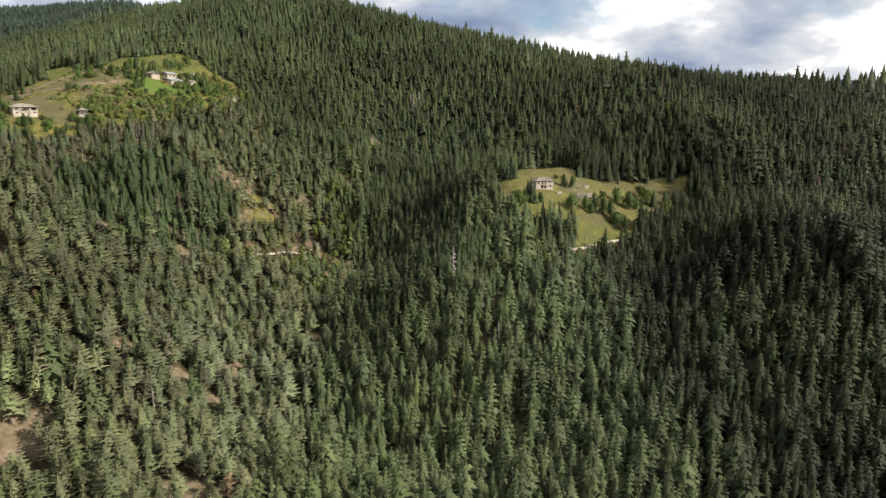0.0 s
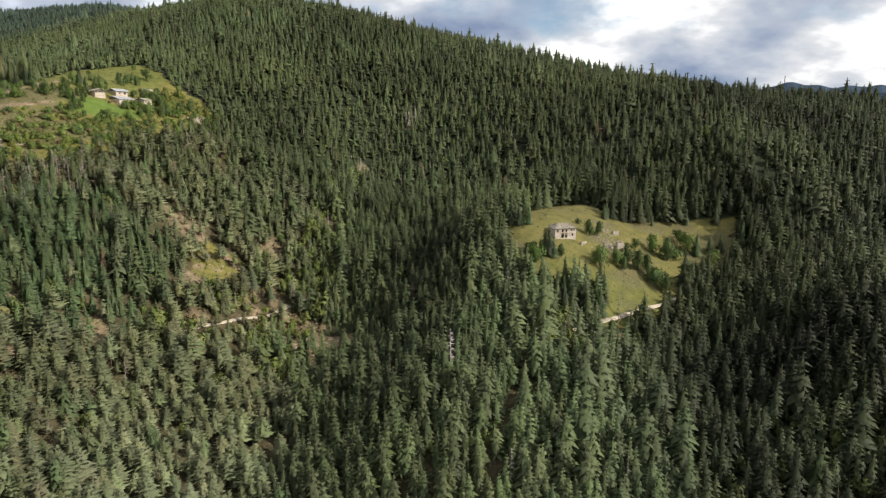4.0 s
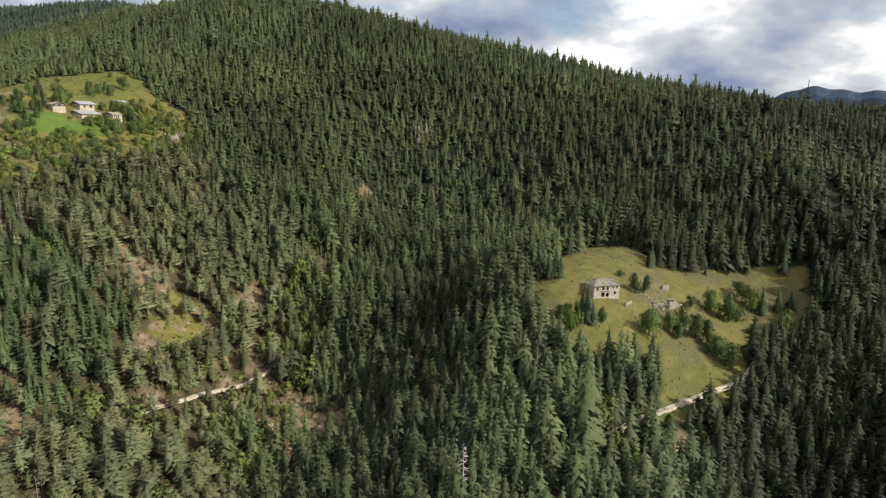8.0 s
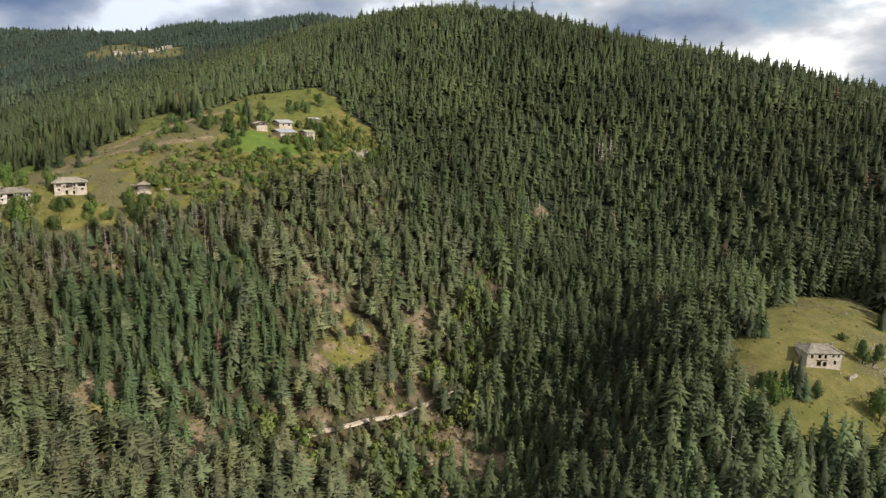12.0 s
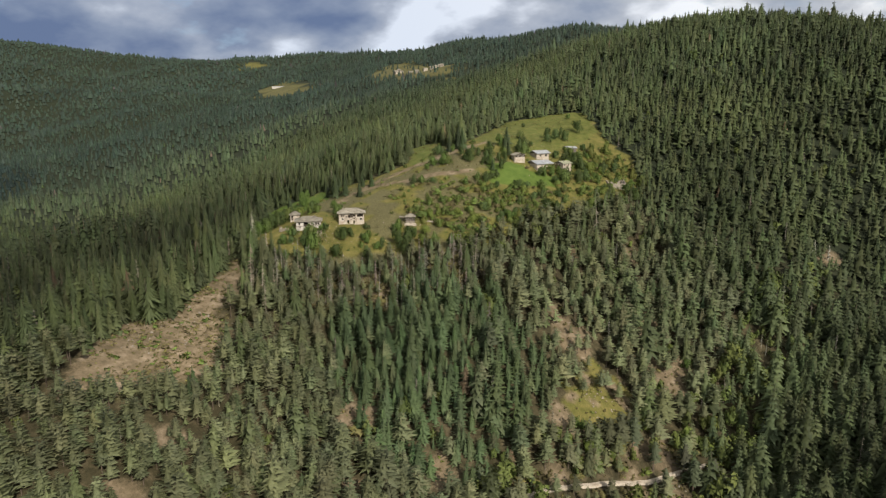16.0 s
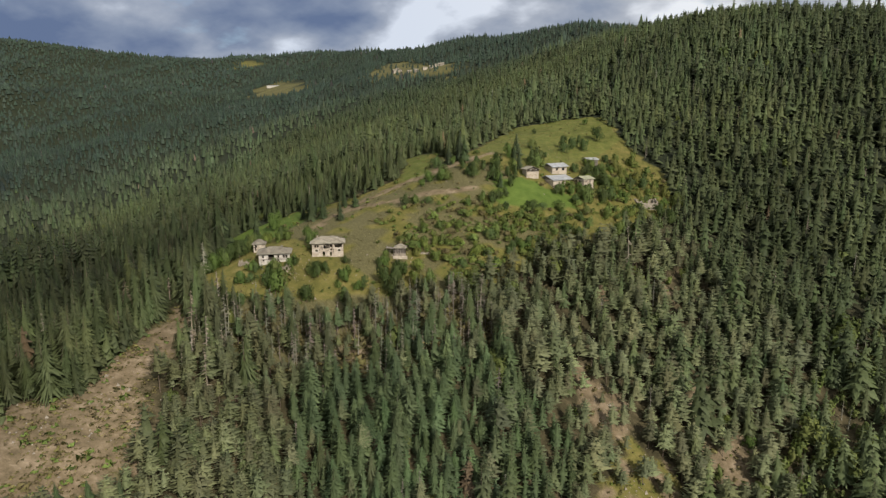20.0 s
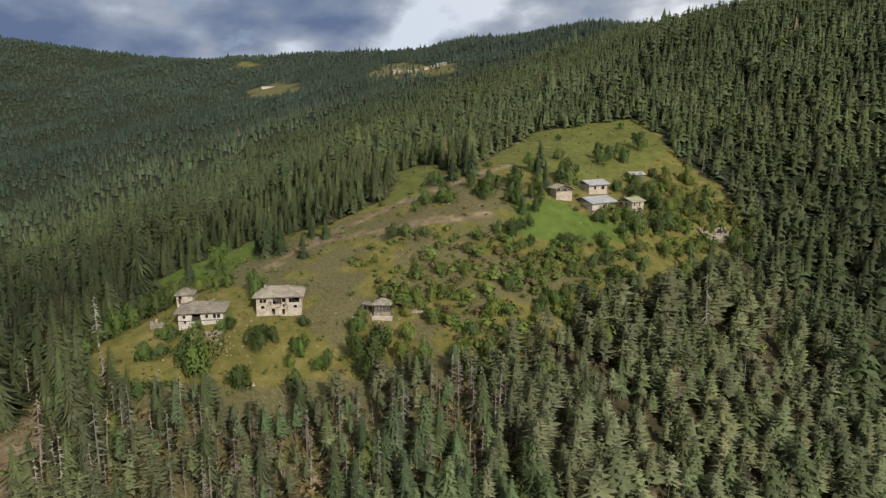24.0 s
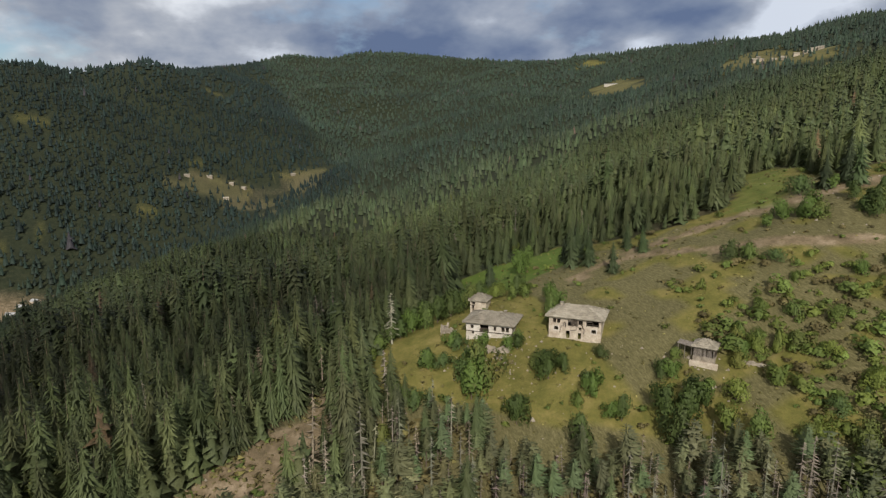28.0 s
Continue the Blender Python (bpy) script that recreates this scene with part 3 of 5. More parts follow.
def tile(shape, x, y, z, tall, wide, hue, r, lean=0.03):
    """Copies of one shape, joined: corners, triangles and hues."""
    v, f = shape
    f, nrm = crown_normals(v, f)
    n = len(x)
    a = r.uniform(0, 6.283, n)
    c, s = np.cos(a)[:, None], np.sin(a)[:, None]
    lx, ly = r.normal(0, lean, (n, 1)), r.normal(0, lean, (n, 1))
    vz = v[None, :, 2] * tall[:, None]
    vx = (v[None, :, 0] * c - v[None, :, 1] * s) * wide[:, None] + lx * vz + x[:, None]
    vy = (v[None, :, 0] * s + v[None, :, 1] * c) * wide[:, None] + ly * vz + y[:, None]
    V = np.stack([vx, vy, vz + z[:, None]], -1).reshape(-1, 3)
    Fc = (f[None] + (np.arange(n) * len(v))[:, None, None]).reshape(-1, 3)
    N = np.stack([nrm[None, :, 0] * c - nrm[None, :, 1] * s, nrm[None, :, 0] * s + nrm[None, :, 1] * c, np.repeat(nrm[None, :, 2], n, 0)], -1).reshape(-1, 3)
    return V, Fc, np.repeat(hue, len(v), 0), N


def join(chunks):
    V, Fc, Hh, Nn, n = [], [], [], [], 0
    for v, f, h, k in chunks:
        V.append(v), Fc.append(f + n), Hh.append(h), Nn.append(k)
        n += len(v)
    return np.concatenate(V), np.concatenate(Fc), np.concatenate(Hh), np.concatenate(Nn)


SPRUCE_HUE, PINE_HUE, FIR_HUE, LEAF_HUE = np.array((0.082, 0.104, 0.050)), np.array((0.124, 0.138, 0.078)), np.array((0.088, 0.122, 0.060)), np.array((0.098, 0.122, 0.036))
BROWN_HUE, DEAD_HUE = np.array((0.16, 0.118, 0.078)), np.array((0.215, 0.195, 0.172))


def stand(x, y, r):
    """What grows at each place: 0 spruce, 1 pine, 2 young fir, 3 broadleaf, 4 dead."""
    kind = np.zeros(len(x), int)
    n1, n2, u = value_noise(x, y, 60, 31), value_noise(x, y, 25, 32), r.random(len(x))
    west = (x < -66 + (n1 - 0.5) * 30) & (x > -252 + 22 * (y < 335)) & (y < 500 + (n2 - 0.5) * 60)
    kind[west & (u < 0.78 + 0.14 * (y < 420))] = 1
    fir = ((x + 160) / 38) ** 2 + ((y - 345) / 40) ** 2 < 1 + (n2 - 0.5) * 0.9
    kind[fir & (u < 0.86)] = 2
    edge = (np.abs(x + 72 - (y - 400) * 0.05) < 12) & (y > 330) & (y < 540)
    kind[edge & (u < 0.6)] = 3
    kind[(u > 0.965) & (n2 > 0.35)] = 3
    kind[(road_distance(x, y) < 14) & (u < 0.4)] = 3
    grove = ((x - 118) / 38) ** 2 + ((y - 262) / 42) ** 2 < 1 + (n2 - 0.5) * 1.2
    kind[grove & (u < 0.35)] = 3
    kind[(r.random(len(x)) < 0.018)] = 4
    strip = inside(x, y, DEAD_STRIP)
    kind[strip & (r.random(len(x)) < 0.46)] = 4
    return kind


def stand_shade(x, y):
    """How much darker the spruce stands are, mostly shade painted into the hue: east of the lone meadow, in the ravine,
    above the village and along the clearing.
    """
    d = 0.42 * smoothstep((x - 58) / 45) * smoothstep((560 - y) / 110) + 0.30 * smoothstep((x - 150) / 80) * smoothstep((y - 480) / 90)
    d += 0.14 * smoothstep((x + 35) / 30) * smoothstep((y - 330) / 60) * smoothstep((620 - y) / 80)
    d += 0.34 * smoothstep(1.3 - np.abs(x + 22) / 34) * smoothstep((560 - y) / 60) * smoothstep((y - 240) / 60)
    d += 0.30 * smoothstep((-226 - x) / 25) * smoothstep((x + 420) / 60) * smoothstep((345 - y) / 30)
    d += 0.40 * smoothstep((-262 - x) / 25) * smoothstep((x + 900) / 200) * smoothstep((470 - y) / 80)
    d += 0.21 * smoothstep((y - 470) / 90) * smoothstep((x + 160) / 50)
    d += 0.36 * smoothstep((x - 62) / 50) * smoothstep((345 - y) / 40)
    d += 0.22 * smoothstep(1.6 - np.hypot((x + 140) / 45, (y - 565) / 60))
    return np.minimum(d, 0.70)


def haze_shade(x, y):
    """Haze and cloud shade painted into the hues: bluer, deeper spruce across the valley and on the far hills."""
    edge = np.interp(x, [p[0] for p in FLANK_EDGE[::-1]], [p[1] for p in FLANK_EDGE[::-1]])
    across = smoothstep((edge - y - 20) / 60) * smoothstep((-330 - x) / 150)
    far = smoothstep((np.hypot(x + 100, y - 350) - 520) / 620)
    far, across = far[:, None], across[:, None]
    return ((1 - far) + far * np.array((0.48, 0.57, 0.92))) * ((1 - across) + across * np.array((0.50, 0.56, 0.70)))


def hues(base, n, r, spread=0.20):
    h = base * np.exp(np.clip(r.normal(0, spread, (n, 1)), -0.9, 0.40)) * np.exp(r.normal(0, 0.035, (n, 3)))
    brown = r.random(n) < 0.004
    h[brown] = BROWN_HUE * np.exp(r.normal(0, 0.2, (brown.sum(), 1)))
    return h


DEAD_STRIP = ((-246, 322), (-236, 340), (-222, 350), (-208, 366), (-196, 380), (-184, 398), (-164, 388), (-176, 366), (-190, 346), (-204, 330), (-218, 318), (-230, 306))
r1 = np.random.default_rng(11)
PINE = dict(base=0.34, slim=0.285, power=0.50, dip=(-0.22, 0.08), skip=0.12, core=0.36, rise=0.06)
OLD_PINE = {**PINE, "base": 0.42, "power": 0.46, "skip": 0.22}
FIR = dict(base=0.05, slim=0.265, power=0.76, dip=(-0.16, 0.18), rise=0.05, core=0.42)
SHAPES_NEAR = {0: [conifer_shape(r1, 12, 11, 0.07, 0.265, 0.86, core=0.40) for _ in range(8)], 1: [conifer_shape(r1, 10, 14, **PINE) for _ in range(8)],
               2: [conifer_shape(r1, 12, 11, **FIR) for _ in range(5)], 3: [tuft_shape(r1, 170, 0.095, 0.08, 0.30) for _ in range(5)], 4: [dead_shape(r1) for _ in range(4)]}
SHAPES_MID = {0: [conifer_shape(r1, 6, 6, 0.08, 0.32, 0.80, core=0.42) for _ in range(8)], 1: [conifer_shape(r1, 6, 7, **PINE) for _ in range(4)],
              2: [conifer_shape(r1, 7, 7, **FIR) for _ in range(3)], 3: [tuft_shape(r1, 50, 0.18, 0.10, 0.28) for _ in range(4)], 4: [dead_shape(r1, 14) for _ in range(2)]}
CONE = {k: [conifer_shape(r1, 1, 4, 0.05, 0.36, core=0.9, skip=0.0) for _ in range(3)] for k in range(5)}
SHAPES_FAR = {k: [conifer_shape(r1, 3, 4, 0.06, 0.31, 0.72, core=0.6) for _ in range(4)] for k in range(5)}
TALL = {0: (14.5, 0.22), 1: (11.0, 0.18), 2: (11.5, 0.17), 3: (7.5, 0.25), 4: (12.5, 0.2)}
BASE_HUE = {0: SPRUCE_HUE, 1: PINE_HUE, 2: FIR_HUE, 3: LEAF_HUE, 4: DEAD_HUE}
TRUNK = trunk_shape()


SINGLE_TREES = (-242, -178, 316, 394)  # the stretch nearest the flight: every tree an object of its own
FOREST_NAMES = {0: ("spruce_tree", "dark green spruce with tiered drooping branches on the slope"), 1: ("pine_tree", "grey-green pine with a bare lower trunk on the slope"),
                2: ("fir_tree", "dense bluish-green young fir on the slope"), 3: ("broadleaf_tree", "yellow-green leafy tree at the forest edge"), 4: ("dead_tree", "bare silver-grey dead standing tree")}


def in_box(x, y, x0, x1, y0, y1):
    return (x > x0) & (x < x1) & (y > y0) & (y < y1)


def plant(name, label, category, x, y, tall, wide, crown, stem, turn, group):
    """One tree of its own: trunk and crown under an empty at its foot."""
    ob = tagged(new(name), label, category, group)
    ob.matrix_world = Matrix.Translation((x, y, ground_z(x, y) - 0.1)) @ Matrix.Rotation(turn, 4, "Z") @ Matrix.Diagonal((wide, wide, tall, 1))
    for nm, me in (("crown", crown), ("trunk", stem)):
        if me:
            p = new(nm, me)
            p.parent = ob
    return ob


TRUNK_MESH = mesh_of("trunk", *trunk_shape(7, 0.016, 0.92), BARK)


def crown_mesh(shape, hue, r):
    v, f = shape
    h = np.repeat(hue[None] * np.exp(r.normal(0, 0.05, (1, 3))), len(v), 0)
    f, nrm = crown_normals(v, f)
    return mesh_of("crown", v, f, LEAF, h, True, nrm)


def grow(name, label, x, y, shapes, r, trunks, size=1.0, tone=(1, 1, 1), singles=False, spread=0.20, lee=False):
    keep = wooded(x, y, r)
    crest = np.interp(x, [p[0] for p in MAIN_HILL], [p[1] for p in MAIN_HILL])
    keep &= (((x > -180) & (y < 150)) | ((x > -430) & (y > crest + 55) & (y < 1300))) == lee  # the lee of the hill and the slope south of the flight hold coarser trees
    x, y = x[keep], y[keep]
    z = height(x, y) - 0.2
    kind = stand(x, y, r)
    if name in ("distant_forest", "mountain_forest", "lee_forest"):
        kind[kind == 4] = 0
    fine = (in_box(x, y, -345, -205, 225, 372) | in_box(x, y, -345, -240, 371, 505) | in_box(x, y, -206, -150, 310, 425)) & singles
    alone = in_box(x, y, *SINGLE_TREES) if singles else np.zeros(len(x), bool)
    crowns, stems = [], []
    for k, variants, only in [(k, v, ~fine) for k, v in shapes.items()] + ([(k, v, fine) for k, v in SHAPES_FINE.items()] if singles else []):
        sel = np.where((kind == k) & ~alone & only)[0]
        if not len(sel):
            continue
        pick = r.integers(len(variants), size=len(sel))
        mean, dev = TALL[k]
        for i, shape in enumerate(variants):
            s = sel[pick == i]
            if not len(s):
                continue
            tall = mean * size * np.exp(r.normal(0, dev, len(s))) * np.where(in_box(x[s], y[s], -350, -245, 372, 520), 0.68, 1.0) * (0.80 + 0.42 * value_noise(x[s], y[s], 22, 53))
            wide = tall * r.uniform(0.85, 1.2, len(s))
            # random patches of tone, less the shade painted on the stands
            patch = 0.80 + 0.44 * value_noise(x[s], y[s], 45, 51) - stand_shade(x[s], y[s])
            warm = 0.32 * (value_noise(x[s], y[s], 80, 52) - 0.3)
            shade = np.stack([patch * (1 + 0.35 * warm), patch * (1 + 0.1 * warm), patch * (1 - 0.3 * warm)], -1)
            crowns.append(tile(shape, x[s], y[s], z[s], tall, wide, hues(BASE_HUE[k], len(s), r, spread) * np.array(tone) * shade * haze_shade(x[s], y[s]), r))
            if trunks and k != 4:
                stems.append(tile(TRUNK, x[s], y[s], z[s], tall, tall, np.zeros((len(s), 3)), r, 0.01))
    V, Fc, Hh, Nn = join(crowns)
    wood = tagged(new(name, mesh_of(name, V, Fc, LEAF, Hh, True, Nn)), label, "forest", kind="stuff")
    if stems:
        V, Fc, _, _ = join(stems)
        st = new("trunks", mesh_of("trunks", V, Fc, BARK))
        st.parent = wood
        tagged(st, kind="stuff")
    meshes = {}
    for i in np.where(alone)[0][:300]:
        k, mean = kind[i], TALL[kind[i]]
        j = int(r.integers(6))
        if (k, j) not in meshes:
            meshes[k, j] = crown_mesh(SINGLE_SHAPES[k](r), hues(BASE_HUE[k], 1, r, 0.14)[0], r)
        tall = mean[0] * math.exp(r.normal(0, mean[1])) * (0.86 if k == 1 else 1.0)
        plant(FOREST_NAMES[k][0], FOREST_NAMES[k][1], "tree", x[i], y[i], tall, tall * r.uniform(0.85, 1.2), meshes[k, j], None if k == 4 else TRUNK_MESH, r.uniform(0, 6.28), "trees below the meadow")
    return len(x)


SINGLE_SHAPES = {0: lambda r: conifer_shape(r, 26, 22, 0.06, 0.24, 0.90, core=0.40, blade=0.75), 1: lambda r: conifer_shape(r, 20, 26, **{**OLD_PINE, "slim": 0.20, "power": 0.42, "blade": 0.7, "skip": 0.3}), 2: lambda r: conifer_shape(r, 24, 20, **FIR),
                 3: lambda r: tuft_shape(r, 520, 0.075, 0.08, 0.32, 8), 4: lambda r: dead_shape(r, 46)}
SHAPES_FINE = {k: [make(r1) for _ in range(4)] for k, make in {**SINGLE_SHAPES, 0: lambda r: conifer_shape(r, 20, 19, 0.06, 0.245, 0.95, core=0.40, blade=0.6, dip=(0.1, 0.5)), 1: lambda r: conifer_shape(r, 13, 18, **{**OLD_PINE, "slim": 0.225, "blade": 0.75})}.items()}
NEAR_BOX, MID_BOX = (-400, 200, 165, 505), (-760, 380, 60, 1000)
x, y = scatter(*NEAR_BOX, 3.95, rng)
grow("near_forest", "dense spruce and pine forest on the slopes", x, y, SHAPES_NEAR, rng, True, singles=True)
x, y = scatter(-262, -165, 300, 405, 3.3, rng)
low_edge = ~in_box(x, y, -262, -246, 300, 330)
grow("young_pines", "dense small pines between the dead trunks", x[low_edge], y[low_edge], {1: SHAPES_NEAR[1], 4: SHAPES_NEAR[4]}, rng, True, 0.72)
x, y = scatter(-300, -62, 165, 470, 5.2, rng)
low_edge = ~in_box(x, y, *SINGLE_TREES)
grow("pine_undergrowth", "small grey-green pines filling the wood on the slope", x[low_edge], y[low_edge], {0: SHAPES_MID[0], 1: SHAPES_MID[1], 2: SHAPES_MID[2]}, rng, False, 0.72)
x, y = scatter(*MID_BOX, 4.9, rng)
out = ~in_box(x, y, *NEAR_BOX)
grow("hill_forest", "dense dark spruce forest covering the hill", x[out], y[out], SHAPES_MID, rng, False, 0.76, spread=0.15)
x, y = scatter(-1900, 760, -300, 1750, 10.6, rng)
out = ~in_box(x, y, *MID_BOX) & ((x > 375) & (y > 250) | (y > 900 - 0.55 * (x + 1900) * (x < 0) - 1600 * (x < -500)))
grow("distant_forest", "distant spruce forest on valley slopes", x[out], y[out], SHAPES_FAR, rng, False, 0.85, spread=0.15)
x, y = scatter(-3500, -400, -700, 2300, 15.5, rng)
out = ~in_box(x, y, -1900, 420, -300, 1750)
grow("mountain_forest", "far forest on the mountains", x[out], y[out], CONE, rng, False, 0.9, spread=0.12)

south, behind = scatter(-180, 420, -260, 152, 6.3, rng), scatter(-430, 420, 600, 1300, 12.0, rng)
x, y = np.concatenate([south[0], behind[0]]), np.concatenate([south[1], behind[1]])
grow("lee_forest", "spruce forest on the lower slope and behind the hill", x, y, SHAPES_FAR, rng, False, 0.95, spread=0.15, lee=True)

# ---- bushes and single trees in the meadows: x, y, height ----
BUSH_LOW = ((-257, 378, 7), (-254, 342, 5.5), (-242, 350, 12), (-236, 365, 6.5), (-227, 371, 6.5), (-275, 376, 7), (-271, 377, 4.4), (-221, 387, 4.4), (-250, 364, 3.9), (-259, 350, 4.4), (-219, 373, 6.3), (-230, 354, 7.0), (-218, 363, 8.2), (-211, 383, 10), (-208, 379, 9), (-214, 380, 8.5), (-200, 390, 7.5), (-207, 402, 5.1), (-198, 407, 3.2), (-253, 356, 5.0), (-257, 351, 4.6), (-249, 361, 4.2))
BUSH_BRIGHT = ((-205, 387, 7.5), (-215, 404, 5), (-219, 402, 5), (-237, 408, 3.6), (-196, 416, 5.2), (-280, 372, 5.4))
ROW_WEST = ((-279, 345, 7.8), (-278, 349, 8.6), (-280, 353, 8.7), (-279, 357, 8.7), (-281, 362, 8.0), (-279, 366, 8.0), (-285, 368, 7.0), (-276, 341, 7.0))
SPRUCE_ALONE = ((-294, 376, 11.5), (-280, 397, 14), (-263, 400, 10.5), (-229, 490, 9.6), (-234, 514, 4.2), (-215, 458, 8.3), (-285, 402, 13), (-275, 400, 12.5))
BUSH_RIDGE = ((-242, 421, 6.1), (-238, 423, 5.2), (-233, 427, 4.3), (-246, 437, 4.1), (-246, 443, 4.7), (-243, 446, 4.8), (-239, 448, 5.7), (-255, 459, 6.2), (-225, 425, 3.3), (-217, 436, 4.2), (-210, 445, 5.5), (-204, 447, 4.8), (-231, 459, 8.1), (-233, 456, 5.7), (-226, 467, 5.9), (-226, 471, 5.9), (-231, 466, 5.9), (-249, 464, 5.1))
BUSH_TOP = ((-258, 555, 3.9), (-239, 586, 4.7), (-221, 567, 9.8), (-222, 539, 9), (-226, 534, 8), (-218, 544, 9), (-221, 508, 3.6), (-223, 547, 7.7), (-221, 528, 7.2))
BUSH_HOUSES = ((-213, 487, 8.1), (-218, 495, 8.3), (-220, 492, 7.5), (-195, 481, 6), (-193, 486, 6), (-197, 479, 4.5), (-196, 456, 4.9), (-194, 461, 3.6), (-191, 472, 3.0), (-188, 482, 4.8), (-185, 486, 8.2), (-187, 511, 8), (-181, 504, 8), (-182, 499, 6.6), (-179, 511, 5.4), (-176, 511, 6), (-212, 462, 5.6), (-197, 449, 3.4))
BUSH_EAST = ((-196, 523, 8), (-195, 538, 9.6), (-192, 552, 10.0), (-201, 522, 7), (-189, 533, 8.2), (-183, 540, 8.4), (-198, 545, 7.4), (-184, 524, 6.8), (-178, 536, 8.2), (-173, 538, 7.1), (-160, 537, 9), (-162, 520, 8), (-156, 521, 8.8), (-166, 510, 7), (-171, 501, 7.2), (-175, 488, 6.8), (-176, 473, 6.4), (-168, 541, 8.3))
BUSH_SLOPE = ((-178, 457, 7.2), (-182, 444, 5.9), (-187, 427, 6.9), (-185, 432, 5.5), (-189, 404, 8.5), (-198, 425, 3.9), (-195, 434, 4.0), (-188, 449, 5.0), (-184, 461, 5.3), (-180, 472, 5.5), (-174, 461, 7.9), (-169, 470, 8.1), (-167, 484, 8.6), (-162, 493, 8.9), (-157, 502, 9.2), (-188, 417, 4.4), (-176, 443, 7.3), (-180, 430, 5.4), (-195, 397, 4.9), (-169, 459, 7.7))
LONE_BUSH = ((49.6, 375, 6.5), (45.3, 377, 5.0), (46.8, 370, 5.2), (77.3, 397, 7.5), (46, 370, 7.9), (43, 375, 5.2), (59, 375, 6.4), (82, 399, 7.1), (78, 377, 9.6), (81, 384, 6.1), (88, 383, 7.6), (94, 386, 9.4), (99, 385, 9.5), (104, 384, 9.5), (109, 382, 7.6), (111, 376, 8.6), (122, 408, 11.9), (114, 409, 8.9), (138, 422, 11.1), (145, 405, 10.7), (103, 403, 5.3), (135, 429, 6.7), (150, 414, 5.9), (73, 406, 2.6), (91, 381, 6.6), (106, 379, 8.2), (128, 412, 6.6), (132, 404, 5.7))
LONE_SPRUCE = ((53, 374.5, 16.5), (51, 375.5, 13.0), (55, 374, 10.5), (37.4, 401.5, 16.8), (41, 398.3, 13.1), (45.9, 398.3, 10.7), (44.1, 399.2, 14.3), (35.9, 407, 14.7), (92, 428.3, 9.6), (94.8, 434, 11.2), (104.5, 440.5, 8.7), (142, 420, 14.6), (150, 422, 12.4), (156, 422, 11.5), (125, 381, 18.8), (165, 417, 18.7), (173, 424, 16.1), (128, 376, 13.4), (65, 346, 17.0), (72, 349, 15.3), (56, 348, 12.8), (53, 353, 10.0), (105, 444, 10.1), (93, 430, 8.8), (123, 440, 5.4), (144, 443, 9.7), (160, 440, 12.3), (165, 405, 11.9), (152, 398, 12.8), (145, 395, 13.6), (119, 373, 14.4), (136, 388, 15.3), (158, 409, 12.8), (114, 366, 12.8))
BANK_BUSH = ((-111, 370, 6.8), (-109, 372, 5.9), (-110, 363, 5.8), (-104, 367, 6.8), (-101, 369, 6.8), (-106, 360, 4.8), (-97, 373, 6.8), (-73, 374, 7.8), (-74, 380, 6.0), (-50, 399, 6.2), (-47, 388, 8.0), (-38, 358, 7.2), (-45, 359, 5.5), (-99, 343, 4.5), (-95, 398, 6.3), (-101, 436, 4.6), (-92, 435, 5.8), (-121, 436, 5.8), (-66, 375, 7.2))
BANK_PINE = ((-97, 378, 19.0), (-94, 384, 16.0), (-100, 375, 15.0), (-80, 382, 11.1), (-72, 390, 15.0), (-77, 393, 15.0), (-63, 393, 15.0), (-67, 396, 14.0), (-86, 386, 13.0), (-57, 392, 14.0))
THICKET = ((-247, 405), (-240, 426), (-218, 440), (-196, 446), (-190, 424), (-200, 400), (-220, 396))
r2 = np.random.default_rng(23)
GREENS = {"dark": np.array((0.076, 0.108, 0.034)), "mid": np.array((0.112, 0.154, 0.040)), "bright": np.array((0.138, 0.172, 0.042)), "dry": np.array((0.128, 0.108, 0.050)), "straw": np.array((0.175, 0.158, 0.062)), "spruce": np.array((0.060, 0.082, 0.040)), "pine": PINE_HUE * 0.85}
BUSH_MESH = {}
for tone in ("dark", "mid", "bright", "dry", "spruce", "pine"):
    for i in range(5):
        shape = conifer_shape(r2, 24, 18, 0.04, 0.28, 0.86, core=0.42) if tone == "spruce" else conifer_shape(r2, 20, 20, **PINE) if tone == "pine" else tuft_shape(r2, 1250, 0.060, 0.0, 0.42 + 0.05 * i, 10)
        BUSH_MESH[tone, i] = crown_mesh(shape, GREENS[tone] * math.exp(r2.normal(0, 0.10)), r2)
STEM_MESH = mesh_of("trunk", *trunk_shape(6, 0.03, 0.6), BARK)


def bushes(spots, tones, group, where):
    for bx, by, tall in spots:
        tone = tones[int(r2.integers(len(tones)))]
        kind = "spruce_tree" if tone == "spruce" else "pine_tree" if tone == "pine" else "broadleaf_tree" if tall > 6.6 else "bush"
        what = {"spruce_tree": "single dark spruce", "pine_tree": "grey-green pine with bare lower trunk", "broadleaf_tree": "leafy round-crowned tree", "bush": "leafy green bush"}[kind]
        if tone in ("bright", "dry"):
            what = {"bright": "yellow-green ", "dry": "brownish "}[tone] + what
        plant(kind, what + " " + where, "bush" if kind == "bush" else "tree", bx, by, tall, tall * r2.uniform(0.80, 1.05) * (0.72 if kind == "broadleaf_tree" else 0.95), BUSH_MESH[tone, int(r2.integers(5))], STEM_MESH, r2.uniform(0, 6.28), group)


